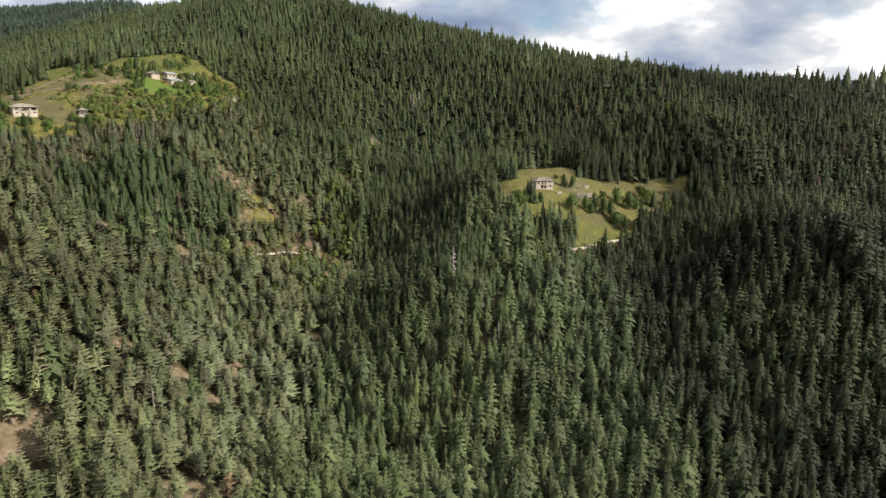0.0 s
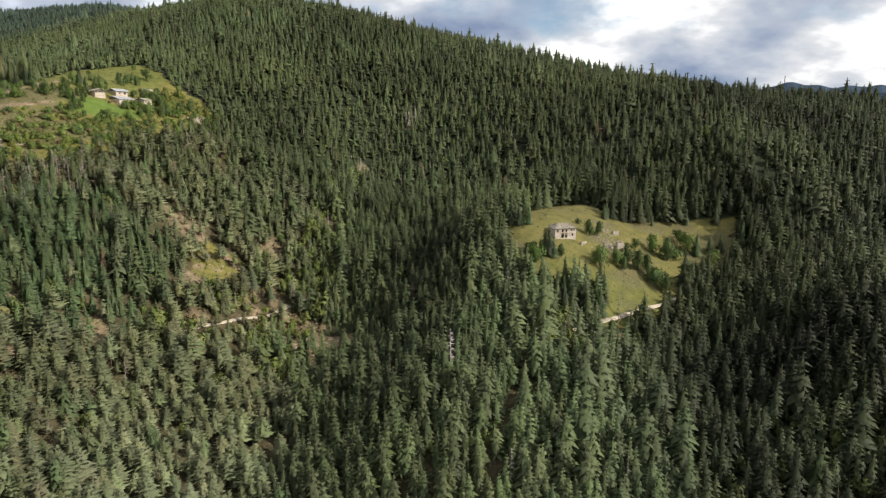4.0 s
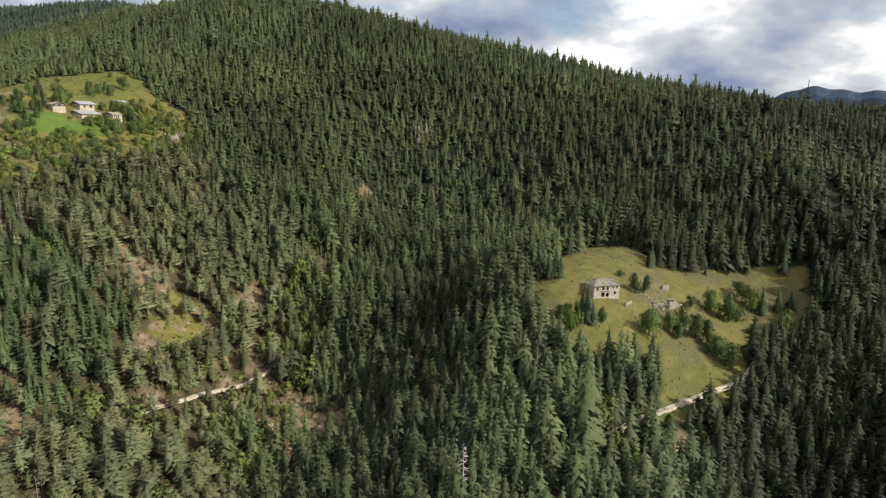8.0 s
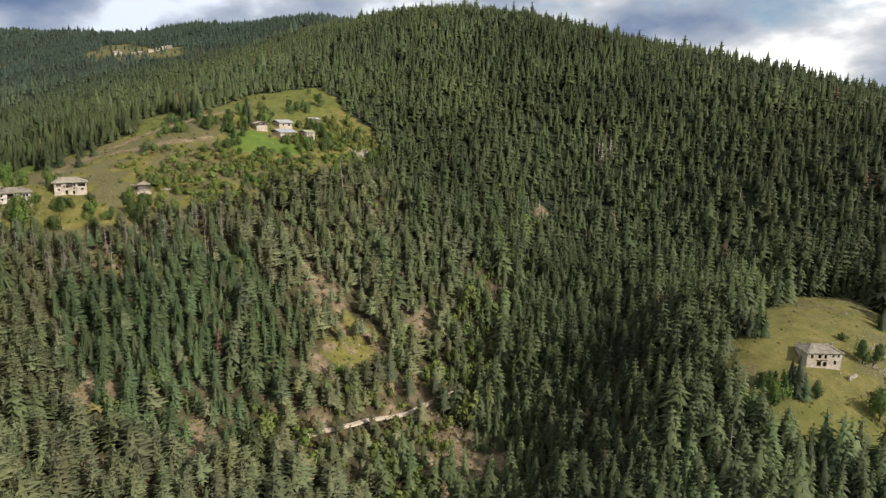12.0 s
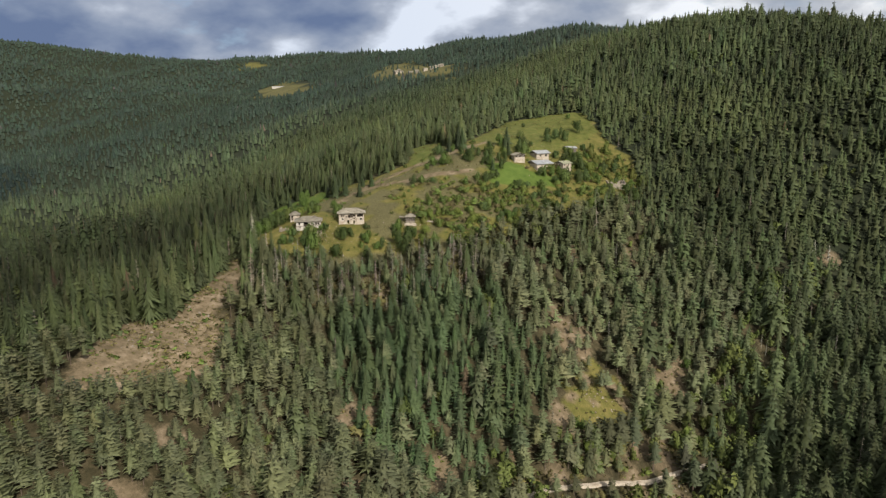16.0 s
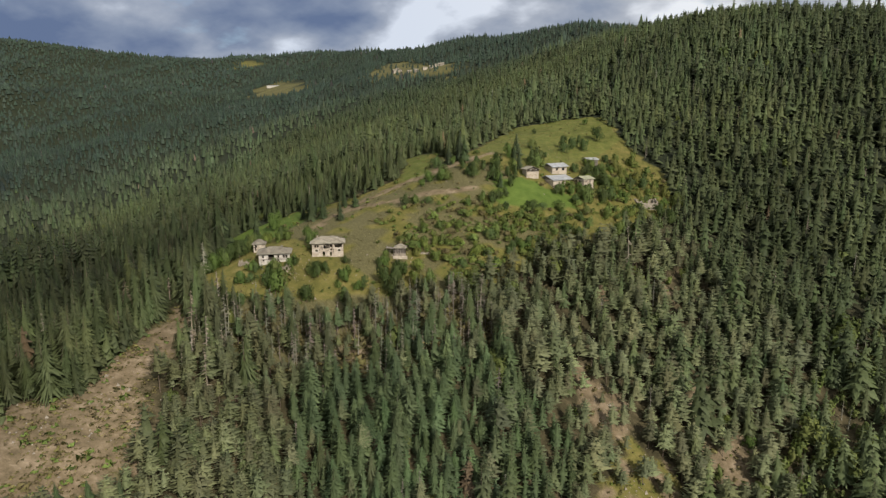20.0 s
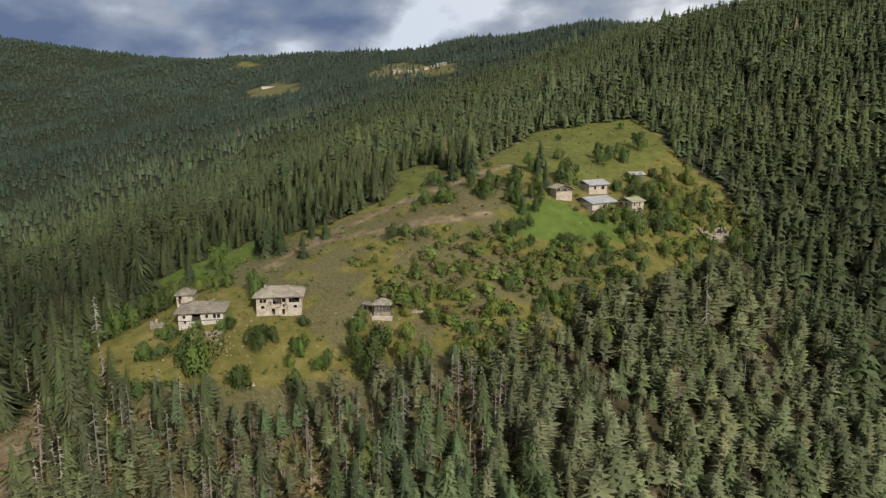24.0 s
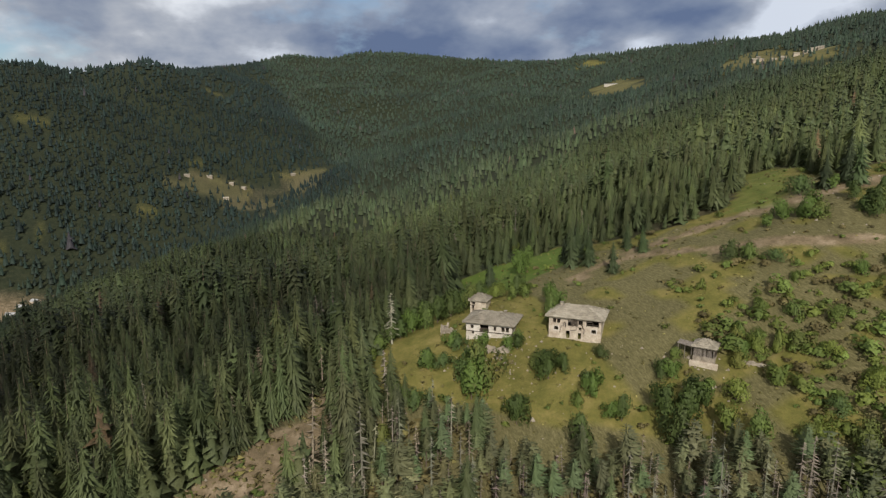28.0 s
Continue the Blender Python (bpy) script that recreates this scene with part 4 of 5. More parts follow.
bushes([(a, b, c * 1.12) for a, b, c in BUSH_LOW], ("mid", "dark", "mid"), "bushes by the old houses", "on the meadow by the old houses")
bushes(((-253, 375, 8), (-238, 366, 6), (-236, 369, 5.5), (-240, 364, 5.2), (-235, 378, 3.8), (-248, 363, 4.2), (-224, 390, 4.2), (-222, 385, 5), (-214, 386, 7), (-212, 388, 6.5)), ("mid", "dark"), "bushes by the old houses", "on the meadow by the old houses")
bushes(((-215, 399, 4.6), (-216, 401, 5), (-209, 393, 6.6), (-216, 405, 5.4), (-213, 408, 5.8), (-220, 404, 4.2), (-211, 411, 5.2), (-206, 414, 5), (-222, 412, 4.4), (-217, 416, 5), (-211, 421, 5.5)), ("mid", "bright"), "bushes by the plank hut", "in the thicket by the plank hut")
bushes(BUSH_BRIGHT, ("bright",), "bushes by the old houses", "on the meadow by the old houses")
bushes([(a + 1 + r2.normal(0, 1), b - k, c) for a, b, c in ROW_WEST for k in (0, 3)] + [(-271, 334, 6), (-268, 330, 5), (-274, 338, 7)], ("mid", "dark"), "trees along the meadow edge", "along the edge of the meadow")
bushes(SPRUCE_ALONE, ("spruce",), "spruces on the village meadow", "on the village meadow")
bushes(BUSH_RIDGE, ("dark", "mid"), "bushes on the ridge", "on the heathy ridge meadow")
bushes(BUSH_TOP, ("dark", "mid"), "bushes on the upper meadow", "on the upper meadow")
bushes([(a, b, c * 1.25) for a, b, c in BUSH_HOUSES], ("dark", "mid"), "bushes round the village houses", "beside the village houses")
bushes(((-188, 495, 7.5), (-190, 491.5, 6.0), (-192, 494, 5.5), (-216, 472, 7.0), (-219, 470, 6.0), (-199, 512, 8), (-194, 515, 8.5), (-190, 512, 7.5), (-204, 508, 6)), ("dark", "dark", "mid"), "bushes round the village houses", "beside the village houses")
bushes(BUSH_EAST, ("mid", "dark", "bright"), "bushes east of the village", "on the overgrown slope")
bushes(BUSH_SLOPE, ("mid", "dark", "mid"), "bushes on the slope", "on the slope above the wood")
bushes(((-254, 457, 7.9), (-239, 460, 5.7), (-230, 457, 8.6), (-236, 467, 6.8), (-228, 474, 8.8), (-230, 473, 6.2), (-232, 490, 8.4), (-220.5, 477, 7.8), (-234, 515, 5.8), (-221, 462, 6.4), (-219, 462, 7.2), (-224, 461, 4.6), (-214, 443, 5.8), (-211, 446, 5.9), (-210, 450, 5.1), (-209, 454, 5.2), (-247, 443, 6.2), (-241, 446.5, 8.4)), ("dark", "mid", "dark"), "bushes on the ridge", "on the heathy ridge meadow")
bushes(((-297.5, 388.6, 9.7), (-301, 392.5, 9.9), (-281, 373.6, 5.3), (-275, 375.3, 6), (-240, 347.6, 13), (-244.3, 348, 11), (-243.7, 335.3, 6.2), (-246.7, 332.3, 5.5), (-232, 355.7, 5.4), (-220.6, 371.3, 4.6), (-253.6, 341.6, 5.8), (-252, 345.3, 4.8), (-229.9, 371.5, 4.8), (-226.5, 367.1, 4.0)), ("mid", "mid", "dark"), "bushes by the old houses", "on the meadow by the old houses")
bushes(((-288, 403, 11), (-291, 401, 9), (-288, 407, 10), (-275.4, 413.6, 9.3), (-267, 412.8, 9), (-250.7, 462.8, 12), (-249, 469.5, 17), (-247, 471, 15), (-232.4, 497, 12.5), (-220, 481, 11.5)), ("spruce",), "spruces on the village meadow", "on the village meadow")
hedge = []
while len(hedge) < 84:
    bx, by = r2.uniform(-206, -160), r2.uniform(398, 545)
    if inside(np.array([bx]), np.array([by]), VILLAGE_MEADOW)[0] and not inside(np.array([bx]), np.array([by]), LUSH_LAWN)[0] and math.hypot(bx + 198, by - 493) > 14:
        hedge.append((bx, by, r2.uniform(2.4, 6.4)))
bushes(hedge, ("mid", "bright", "dark", "bright"), "bushes on the slope", "on the overgrown slope")
bushes([(a, b, c * 1.3) for a, b, c in LONE_BUSH], ("mid", "dark", "dark"), "bushes round the lone house", "on the meadow round the lone house")
bushes(LONE_SPRUCE, ("spruce",), "spruces round the lone meadow", "beside the lone meadow")
bushes(BANK_BUSH, ("bright", "bright", "mid"), "bushes on the bare bank", "on the bare bank by the forest track")
bushes(BANK_PINE, ("pine",), "pines on the bare bank", "above the forest track")

# scrub and weeds that nobody could count
sx, sy = scatter(-300, -160, 325, 560, 2.6, r2)
u = r2.random(len(sx))
dense = inside(sx, sy, THICKET)
eastern = (sx > -200 + 0.0 * sy) & (sy > 395)
keep = inside(sx, sy, VILLAGE_MEADOW) & ~inside(sx, sy, LUSH_LAWN) & (u < np.where(dense, np.where(value_noise(sx, sy, 9, 61) > 0.42, 0.95, 0.15), np.where(eastern, 0.5, 0.10))) & ((sy < 490) | (sx > -204))
sx, sy = sx[keep], sy[keep]
ground_h = height(sx, sy)
tall = np.where(inside(sx, sy, THICKET), 2.0, np.where(sx > -200, 2.2, 1.2)) * np.exp(r2.normal(0, 0.4, len(sx)))
small = [tuft_shape(r2, 120, 0.15, 0.0, 0.62, 5) for _ in range(4)]
pick, chunks = r2.integers(4, size=len(sx)), []
for i in range(4):
    s = pick == i
    tones = np.array([GREENS["mid"], GREENS["bright"], GREENS["dry"], GREENS["bright"] * 0.8, GREENS["mid"]])[r2.integers(5, size=int(s.sum()))]
    chunks.append(tile(small[i], sx[s], sy[s], ground_h[s] - 0.1, tall[s], tall[s] * 1.3, tones * np.exp(r2.normal(0, 0.2, (int(s.sum()), 1))), r2))
V, Fc, Hh, Nn = join(chunks)
tagged(new("scrub", mesh_of("scrub", V, Fc, LEAF, Hh, True, Nn)), "low green and rusty scrub on the meadow", "scrub", kind="stuff")

# dry weeds and young shoots on the bare banks
sx, sy = scatter(-215, -40, 300, 480, 1.9, r2)
verge = road_distance(sx, sy)
keep = ((bare_weight(sx, sy) > 0.35) & (r2.random(len(sx)) < 0.42)) | ((verge > 1.5) & (verge < 8) & (r2.random(len(sx)) < 0.6))
sx, sy = sx[keep], sy[keep]
tall = np.where(bare_weight(sx, sy) > 0.35, 0.9, 1.7) * np.exp(r2.normal(0, 0.45, len(sx)))
tones = np.array([GREENS["dry"], GREENS["bright"], GREENS["straw"], GREENS["dry"] * 0.8])[r2.integers(4, size=len(sx))]
weed = tuft_shape(r2, 26, 0.3, 0.0, 0.62, 3)
V, Fc, Hh, Nn = tile(weed, sx, sy, height(sx, sy) - 0.1, tall, tall * 1.3, tones, r2)
tagged(new("weeds", mesh_of("weeds", V, Fc, LEAF, Hh, True, Nn)), "dry weeds and shoots on the bare banks", "weeds", kind="stuff")

# tussocks, brash and low growth over heath, clearing and the lone meadow
chunks = []
for ring, step, chance, h0, tone in ((VILLAGE_MEADOW, 1.7, 0.35, 0.3, "straw"), (CLEARCUT, 1.5, 0.6, 0.5, "dry"), (LONE_MEADOW, 2.0, 0.35, 0.3, "straw"), (VILLAGE_MEADOW, 3.0, 0.2, 0.4, "dry"), (CLEARCUT, 2.6, 0.3, 0.8, "mid"), (CLEARCUT, 1.6, 0.5, 0.5, "straw"), (DEAD_STRIP, 1.4, 0.5, 1.1, "dry"), (DEAD_STRIP, 2.2, 0.4, 1.0, "straw")):
    xs, ys = [c[0] for c in ring], [c[1] for c in ring]
    sx, sy = scatter(min(xs), max(xs), min(ys), max(ys), step, r2)
    ok = inside(sx, sy, ring) & ~inside(sx, sy, LUSH_LAWN) & (r2.random(len(sx)) < chance * value_noise(sx, sy, 9, 41) * 2)
    sx, sy = sx[ok], sy[ok]
    tuft = tuft_shape(r2, 9, 0.6, 0.0, 0.8, 2)
    tuft = (tuft[0], tuft[1][8:])
    th = h0 * np.exp(r2.normal(0, 0.4, len(sx)))
    chunks.append(tile(tuft, sx, sy, height(sx, sy) - 0.08, th, th * 1.5, GREENS[tone] * np.exp(r2.normal(0, 0.25, (len(sx), 1))), r2))
V, Fc, Hh, Nn = join(chunks)
tagged(new("tussocks", mesh_of("tussocks", V, Fc, LEAF, Hh, True, Nn)), "dry grass tussocks and heather on the meadows", "grass", kind="stuff")

# dead conifers that stand out
DEAD = ((5, 301, 21), (-27, 612, 16), (-22, 620, 15), (-30, 622, 13), (-60, 552, 9), (-273, 338, 15), (-66, 545, 12), (24, 262, 14), (60, 268, 13), (-250, 330, 11))
for i, (bx, by, tall) in enumerate(DEAD):
    plant("dead_tree", "tall bleached dead conifer with bare branches among spruces", "tree", bx, by, tall, tall * 1.25, crown_mesh(dead_shape(r2, 90), np.array((0.40, 0.37, 0.33)), r2), None, i * 1.1, "dead trees")
bushes(((-196, 262, 9), (-193, 268, 10), (-198, 256, 8), (-191, 258, 11), (-203, 240, 6), (-200, 234, 7)), ("spruce",), "spruces at the clearing", "at the edge of the clearing")
for bx, by, tall in ((-263, 303, 15), (-260, 306, 13)):
    plant("spruce_tree", "withered rust-brown spruce among green ones", "tree", bx, by, tall, tall, crown_mesh(conifer_shape(r2, 22, 20, 0.06, 0.22), np.array((0.23, 0.175, 0.13)), r2), TRUNK_MESH, 0.4, "withered spruces")

# ---- buildings ----


def part(name, bm, material, parent, label=""):
    me = bpy.data.meshes.new(name)
    bm.normal_update()
    bm.to_mesh(me)
    bm.free()
    me.materials.append(material)
    ob = new(name, me)
    ob.parent = parent
    if label:
        ob["label"] = label
    return ob


def thing(name, x, y, z, turn, label, category, group=""):
    ob = new(name)
    ob.matrix_world = pose(x, y, z, 0, 0, turn)
    return tagged(ob, label, category, group)


def add_box(bm, x0, x1, y0, y1, z0, z1, bevel=0.0):
    made = bmesh.ops.create_cube(bm, size=1.0, matrix=Matrix.Translation(((x0 + x1) / 2, (y0 + y1) / 2, (z0 + z1) / 2)) @ Matrix.Diagonal((x1 - x0, y1 - y0, z1 - z0, 1)))
    if bevel:
        bmesh.ops.bevel(bm, geom=list({e for v in made["verts"] for e in v.link_edges}), offset=bevel, segments=1, affect="EDGES")


def boxes(*sizes, bevel=0.0):
    bm = bmesh.new()
    for s in sizes:
        add_box(bm, *s, bevel=bevel)
    return bm


def cut_wall(length, z0, z1, thick, openings):
    """A wall along x, its face at y = 0 and its body behind, with openings (x, width, sill, top) right through it."""
    xs = sorted({-length / 2, length / 2, *(v for x, w, a, b in openings for v in (x - w / 2, x + w / 2))})
    zs = sorted({z0, z1, *(v for x, w, a, b in openings for v in (a, b))})
    bm, grid = bmesh.new(), {}

    def corner(i, j, back):
        if (i, j, back) not in grid:
            wob_x = 0.05 * math.sin(i * 5.1 + j * 3.3)
            grid[i, j, back] = bm.verts.new((xs[i] + (wob_x if 0 < i < len(xs) - 1 else 0), thick * back, zs[j]))
        return grid[i, j, back]

    solid = {}
    for i in range(len(xs) - 1):
        for j in range(len(zs) - 1):
            cx, cz = (xs[i] + xs[i + 1]) / 2, (zs[j] + zs[j + 1]) / 2
            solid[i, j] = not any(abs(cx - x) < w / 2 and a < cz < b for x, w, a, b in openings)
    for (i, j), full in solid.items():
        if not full:
            continue
        for back, order in ((0, ((i, j), (i + 1, j), (i + 1, j + 1), (i, j + 1))), (1, ((i, j), (i, j + 1), (i + 1, j + 1), (i + 1, j)))):
            bm.faces.new([corner(a, b, back) for a, b in order])
        for (di, dj), (p, q) in (((-1, 0), ((i, j + 1), (i, j))), ((1, 0), ((i + 1, j), (i + 1, j + 1))), ((0, -1), ((i, j), (i + 1, j))), ((0, 1), ((i + 1, j + 1), (i, j + 1)))):
            if not solid.get((i + di, j + dj)):
                bm.faces.new([corner(*p, 0), corner(*p, 1), corner(*q, 1), corner(*q, 0)])
    return bm


def move(bm, m):
    bmesh.ops.transform(bm, matrix=m, verts=bm.verts)
    return bm


def slabs_on(bm, a, b, c, d, r, row=0.75, thick=0.07):
    """Rows of rough stone slabs on a roof slope with eave a-b and ridge d-c."""
    a, b, c, d = (Vector(p) for p in (a, b, c, d))
    run = ((d + c) / 2 - (a + b) / 2)
    u = (b - a).normalized()
    n = u.cross(run).normalized()
    v = n.cross(u)
    rows = max(2, int(run.length / row))
    for i in range(rows):
        f0, f1 = i / rows - 0.02, (i + 1.25) / rows
        p, q = a.lerp(d, f0), b.lerp(c, f0)
        wide, t = (q - p).length, 0.0
        while t < wide - 0.2:
            w = min(r.uniform(0.6, 1.25), wide - t)
            lift, s = r.uniform(0.02, 0.08), run.length * (f1 - f0) * r.uniform(0.85, 1.05)
            o = p + u * t
            pts = [o, o + u * (w - 0.03), o + u * (w - 0.03) + v * s, o + v * s]
            lo = [bm.verts.new(k + n * (0.0 if j > 1 else 0.03)) for j, k in enumerate(pts)]
            hi = [bm.verts.new(k + n * (thick * 0.5 + (0 if j > 1 else lift + thick * 0.5))) for j, k in enumerate(pts)]
            bm.faces.new(hi), bm.faces.new(lo[::-1])
            for j in range(4):
                bm.faces.new((lo[j], lo[(j + 1) % 4], hi[(j + 1) % 4], hi[j]))
            t += w


def roof_of(w, d, z, rise, over, style, sag=0.12):
    """A thick roof: 'hip', 'gable' (ridge along x) or 'shed'. Its mesh and its slopes (eave, eave, ridge, ridge)."""
    X, Y = w / 2 + over, d / 2 + over
    rx = max(0.3, X - Y * 0.95) if style == "hip" else X
    if style == "shed":
        slopes = [((-X, -Y, z), (X, -Y, z), (X, Y, z + rise), (-X, Y, z + rise))]
    else:
        r0, r1v = (-rx, 0, z + rise), (rx, 0, z + rise - sag * 0.4)
        slopes = [((-X, -Y, z), (X, -Y, z), r1v, r0), ((X, Y, z), (-X, Y, z), r0, r1v)]
        if style == "hip":
            slopes += [((X, -Y, z), (X, Y, z), r1v, r1v), ((-X, Y, z), (-X, -Y, z), r0, r0)]
    bm = bmesh.new()
    for s in slopes:
        pts = [Vector(p) for p in dict.fromkeys(s)]
        top = [bm.verts.new(p) for p in pts]
        low = [bm.verts.new(p - Vector((0, 0, 0.16))) for p in pts]
        bm.faces.new(top), bm.faces.new(low[::-1])
        for i in range(len(top)):
            bm.faces.new((low[i], low[(i + 1) % len(top)], top[(i + 1) % len(top)], top[i]))
    return bm, slopes


def window_in(parent, x, w, a, b, frame_mat, place, glazed=True, wide=0.09):
    """A window with frame, bars and pane in an opening of a wall that faces -y; place moves it there."""
    win = part("window", move(boxes((x - w / 2, x + w / 2, 0.06, 0.14, a, a + wide), (x - w / 2, x + w / 2, 0.06, 0.14, b - wide, b), (x - w / 2, x - w / 2 + wide, 0.06, 0.14, a + wide, b - wide),
                                    (x + w / 2 - wide, x + w / 2, 0.06, 0.14, a + wide, b - wide), (x - 0.03, x + 0.03, 0.07, 0.13, a + wide, b - wide)), place), frame_mat, parent)
    if glazed:
        part("pane", move(boxes((x - w / 2 + wide, x - 0.03, 0.09, 0.105, a + wide, b - wide), (x + 0.03, x + w / 2 - wide, 0.09, 0.105, a + wide, b - wide)), place), GLASS, win)
    return win


rb = random.Random(7)


def house(name, label, x, y, turn, w, d, h, roof="hip", rise=2.0, over=0.6, wall_mat=PLASTER, roof_mat=SLATE, foot=2.5, front=(), right=(), left=(), frame_mat=DARKWOOD, glazed=False, slabs=True, z=None, surround=None, group="houses", bare=()):
    """A house whose front faces -y before it is turned. Openings are (x, width, sill, top) on each side; bare: those without a window."""
    a = radians(turn)
    if z is None:
        z = max(ground_z(x + math.sin(a) * d / 2 + math.cos(a) * k * w, y - math.cos(a) * d / 2 + math.sin(a) * k * w) for k in (-0.3, 0, 0.3)) + 0.1
    o = thing(name, x, y, z, turn, label, "house", group)
    thick = 0.5
    sides = (("front", w, front, pose(0, -d / 2, 0)), ("right", d - 2 * thick, right, pose(w / 2, 0, 0, 0, 0, 90)), ("left", d - 2 * thick, left, pose(-w / 2, 0, 0, 0, 0, -90)), ("back", w, (), pose(0, d / 2, 0, 0, 0, 180)))
    for side, length, holes, place in sides:
        wl_ = part("wall", move(cut_wall(length, -foot, h, thick, holes), place), wall_mat, o)
        for i, (ox, ow, oa, ob_) in enumerate(holes):
            if (side, i) in bare:
                continue
            win = window_in(wl_, ox, ow, oa, ob_, frame_mat, place, glazed)
            if surround and side == "front" and i in surround:
                part("surround", move(boxes((ox - ow / 2 - 0.22, ox + ow / 2 + 0.22, -0.03, -0.003, ob_, ob_ + 0.2), (ox - ow / 2 - 0.22, ox + ow / 2 + 0.22, -0.03, -0.003, oa - 0.2, oa),
                                            (ox - ow / 2 - 0.22, ox - ow / 2, -0.03, -0.003, oa, ob_), (ox + ow / 2, ox + ow / 2 + 0.22, -0.03, -0.003, oa, ob_)), place), WHITEWASH, wl_, "whitewashed window surround")
    part("floor", boxes((-w / 2 + thick, w / 2 - thick, -d / 2 + thick, d / 2 - thick, -0.2, 0.0), (-w / 2 + thick, w / 2 - thick, -d / 2 + thick, d / 2 - thick, h * 0.5 - 0.1, h * 0.5 + 0.1)), DARKWOOD, o)
    bm, slopes = roof_of(w, d, h - 0.02, rise, over, roof)
    rf = part("roof", bm, roof_mat, o)
    if roof == "gable":
        for s in (-1, 1):
            g = bmesh.new()
            pts = [(s * (w / 2 - 0.25), -d / 2, h), (s * (w / 2 - 0.25), d / 2, h), (s * (w / 2 - 0.25), 0, h + rise * (d / 2) / (d / 2 + over) - 0.1)]
            a = [g.verts.new(p) for p in pts]
            b = [g.verts.new((p[0] + s * 0.22, p[1], p[2])) for p in pts]
            g.faces.new(a), g.faces.new(b[::-1])
            for i in range(3):
                g.faces.new((a[i], b[i], b[(i + 1) % 3], a[(i + 1) % 3]))
            bmesh.ops.recalc_face_normals(g, faces=g.faces)
            part("gable", g, TIMBER, o, "grey boarded gable")
    if slabs:
        bm = bmesh.new()
        for s in slopes:
            slabs_on(bm, *s, rb)
        tagged(part("slab_covering", bm, roof_mat, rf), kind="stuff")
    elif roof_mat in (TIN, MOSSROOF):
        bm = bmesh.new()
        for a, b, c, e in slopes:
            a, b, c, e = Vector(a), Vector(b), Vector(c), Vector(e)
            n = max(3, int((b - a).length / 0.9))
            for i in range(n + 1):
                p, q = a.lerp(b, i / n), e.lerp(c, i / n)
                sd = (b - a).normalized() * 0.03
                up = Vector((0, 0, 0.06))
                k = [bm.verts.new(v) for v in (p - sd, p + sd, q + sd, q - sd, p - sd + up, p + sd + up, q + sd + up, q - sd + up)]
                for f in ((4, 5, 6, 7), (0, 1, 5, 4), (1, 2, 6, 5), (2, 3, 7, 6), (3, 0, 4, 7)):
                    bm.faces.new([k[j] for j in f])
        tagged(part("seam_covering", bm, roof_mat, rf), kind="stuff")
    return o


def boards(parent, x0, x1, y, z0, z1, step=0.32, mat=TIMBER, gaps=0.0):
    """Upright boards side by side, each its own piece."""
    x = x0
    while x < x1 - 0.05:
        w = min(step * rb.uniform(0.8, 1.15), x1 - x)
        if rb.random() >= gaps:
            part("board", boxes((x, x + w - 0.03, y - 0.03 - rb.uniform(0, 0.02), y, z0 + rb.uniform(-0.05, 0.12), z1 - rb.uniform(0, 0.12))), mat, parent)
        x += w


def chimney(parent, x, y, z, h=1.1, s=0.6):
    c = part("chimney", boxes((x - s / 2, x + s / 2, y - s / 2, y + s / 2, z - 0.8, z + h), bevel=0.03), STONE, parent)
    part("cap", boxes((x - s * 0.7, x + s * 0.7, y - s * 0.7, y + s * 0.7, z + h, z + h + 0.12)), SLATE, c)


# the big derelict house
big = house("derelict_house", "derelict two-storey plastered stone house with slab roof", -246.2, 378.7, 48.6, 12.6, 8.4, 5.4, rise=2.1, over=0.75, group="old houses on the spur",
            front=((-4.9, 0.8, 3.7, 4.7), (-3.9, 0.8, 3.7, 4.7), (-4.5, 1.0, 1.9, 2.8), (-1.6, 0.9, 0.0, 1.9), (-1.3, 0.8, 3.1, 4.6), (1.2, 0.8, 0.0, 1.6), (1.5, 1.4, 2.3, 3.0), (4.6, 1.1, 1.9, 2.8), (4.3, 3.0, 3.5, 4.9), (1.4, 1.0, 3.7, 4.8)),
            right=((-1.5, 0.8, 3.4, 4.5),), left=((1.0, 0.8, 3.4, 4.5),), surround=(2, 7), bare=(("front", 3), ("front", 5), ("front", 6), ("front", 8), ("front", 4)))
boards(big, -0.9, 0.8, -4.23, 3.2, 5.2, 0.3, DARKWOOD, 0.05)
boards(big, -2.9, -1.9, -4.23, 2.9, 4.0, 0.28, TIMBER, 0.1)
boards(big, -2.6, 3.0, -4.23, 1.95, 3.0, 0.3, PLASTER, 0.45)
for px in (2.9, 4.3, 5.7):
    part("post", boxes((px - 0.08, px + 0.08, -4.24, -4.1, 3.4, 5.3)), DARKWOOD, big)
part("rail", boxes((2.8, 5.8, -4.26, -4.21, 4.0, 4.12)), DARKWOOD, big)
chimney(big, -4.2, 1.0, 6.6, 0.9)
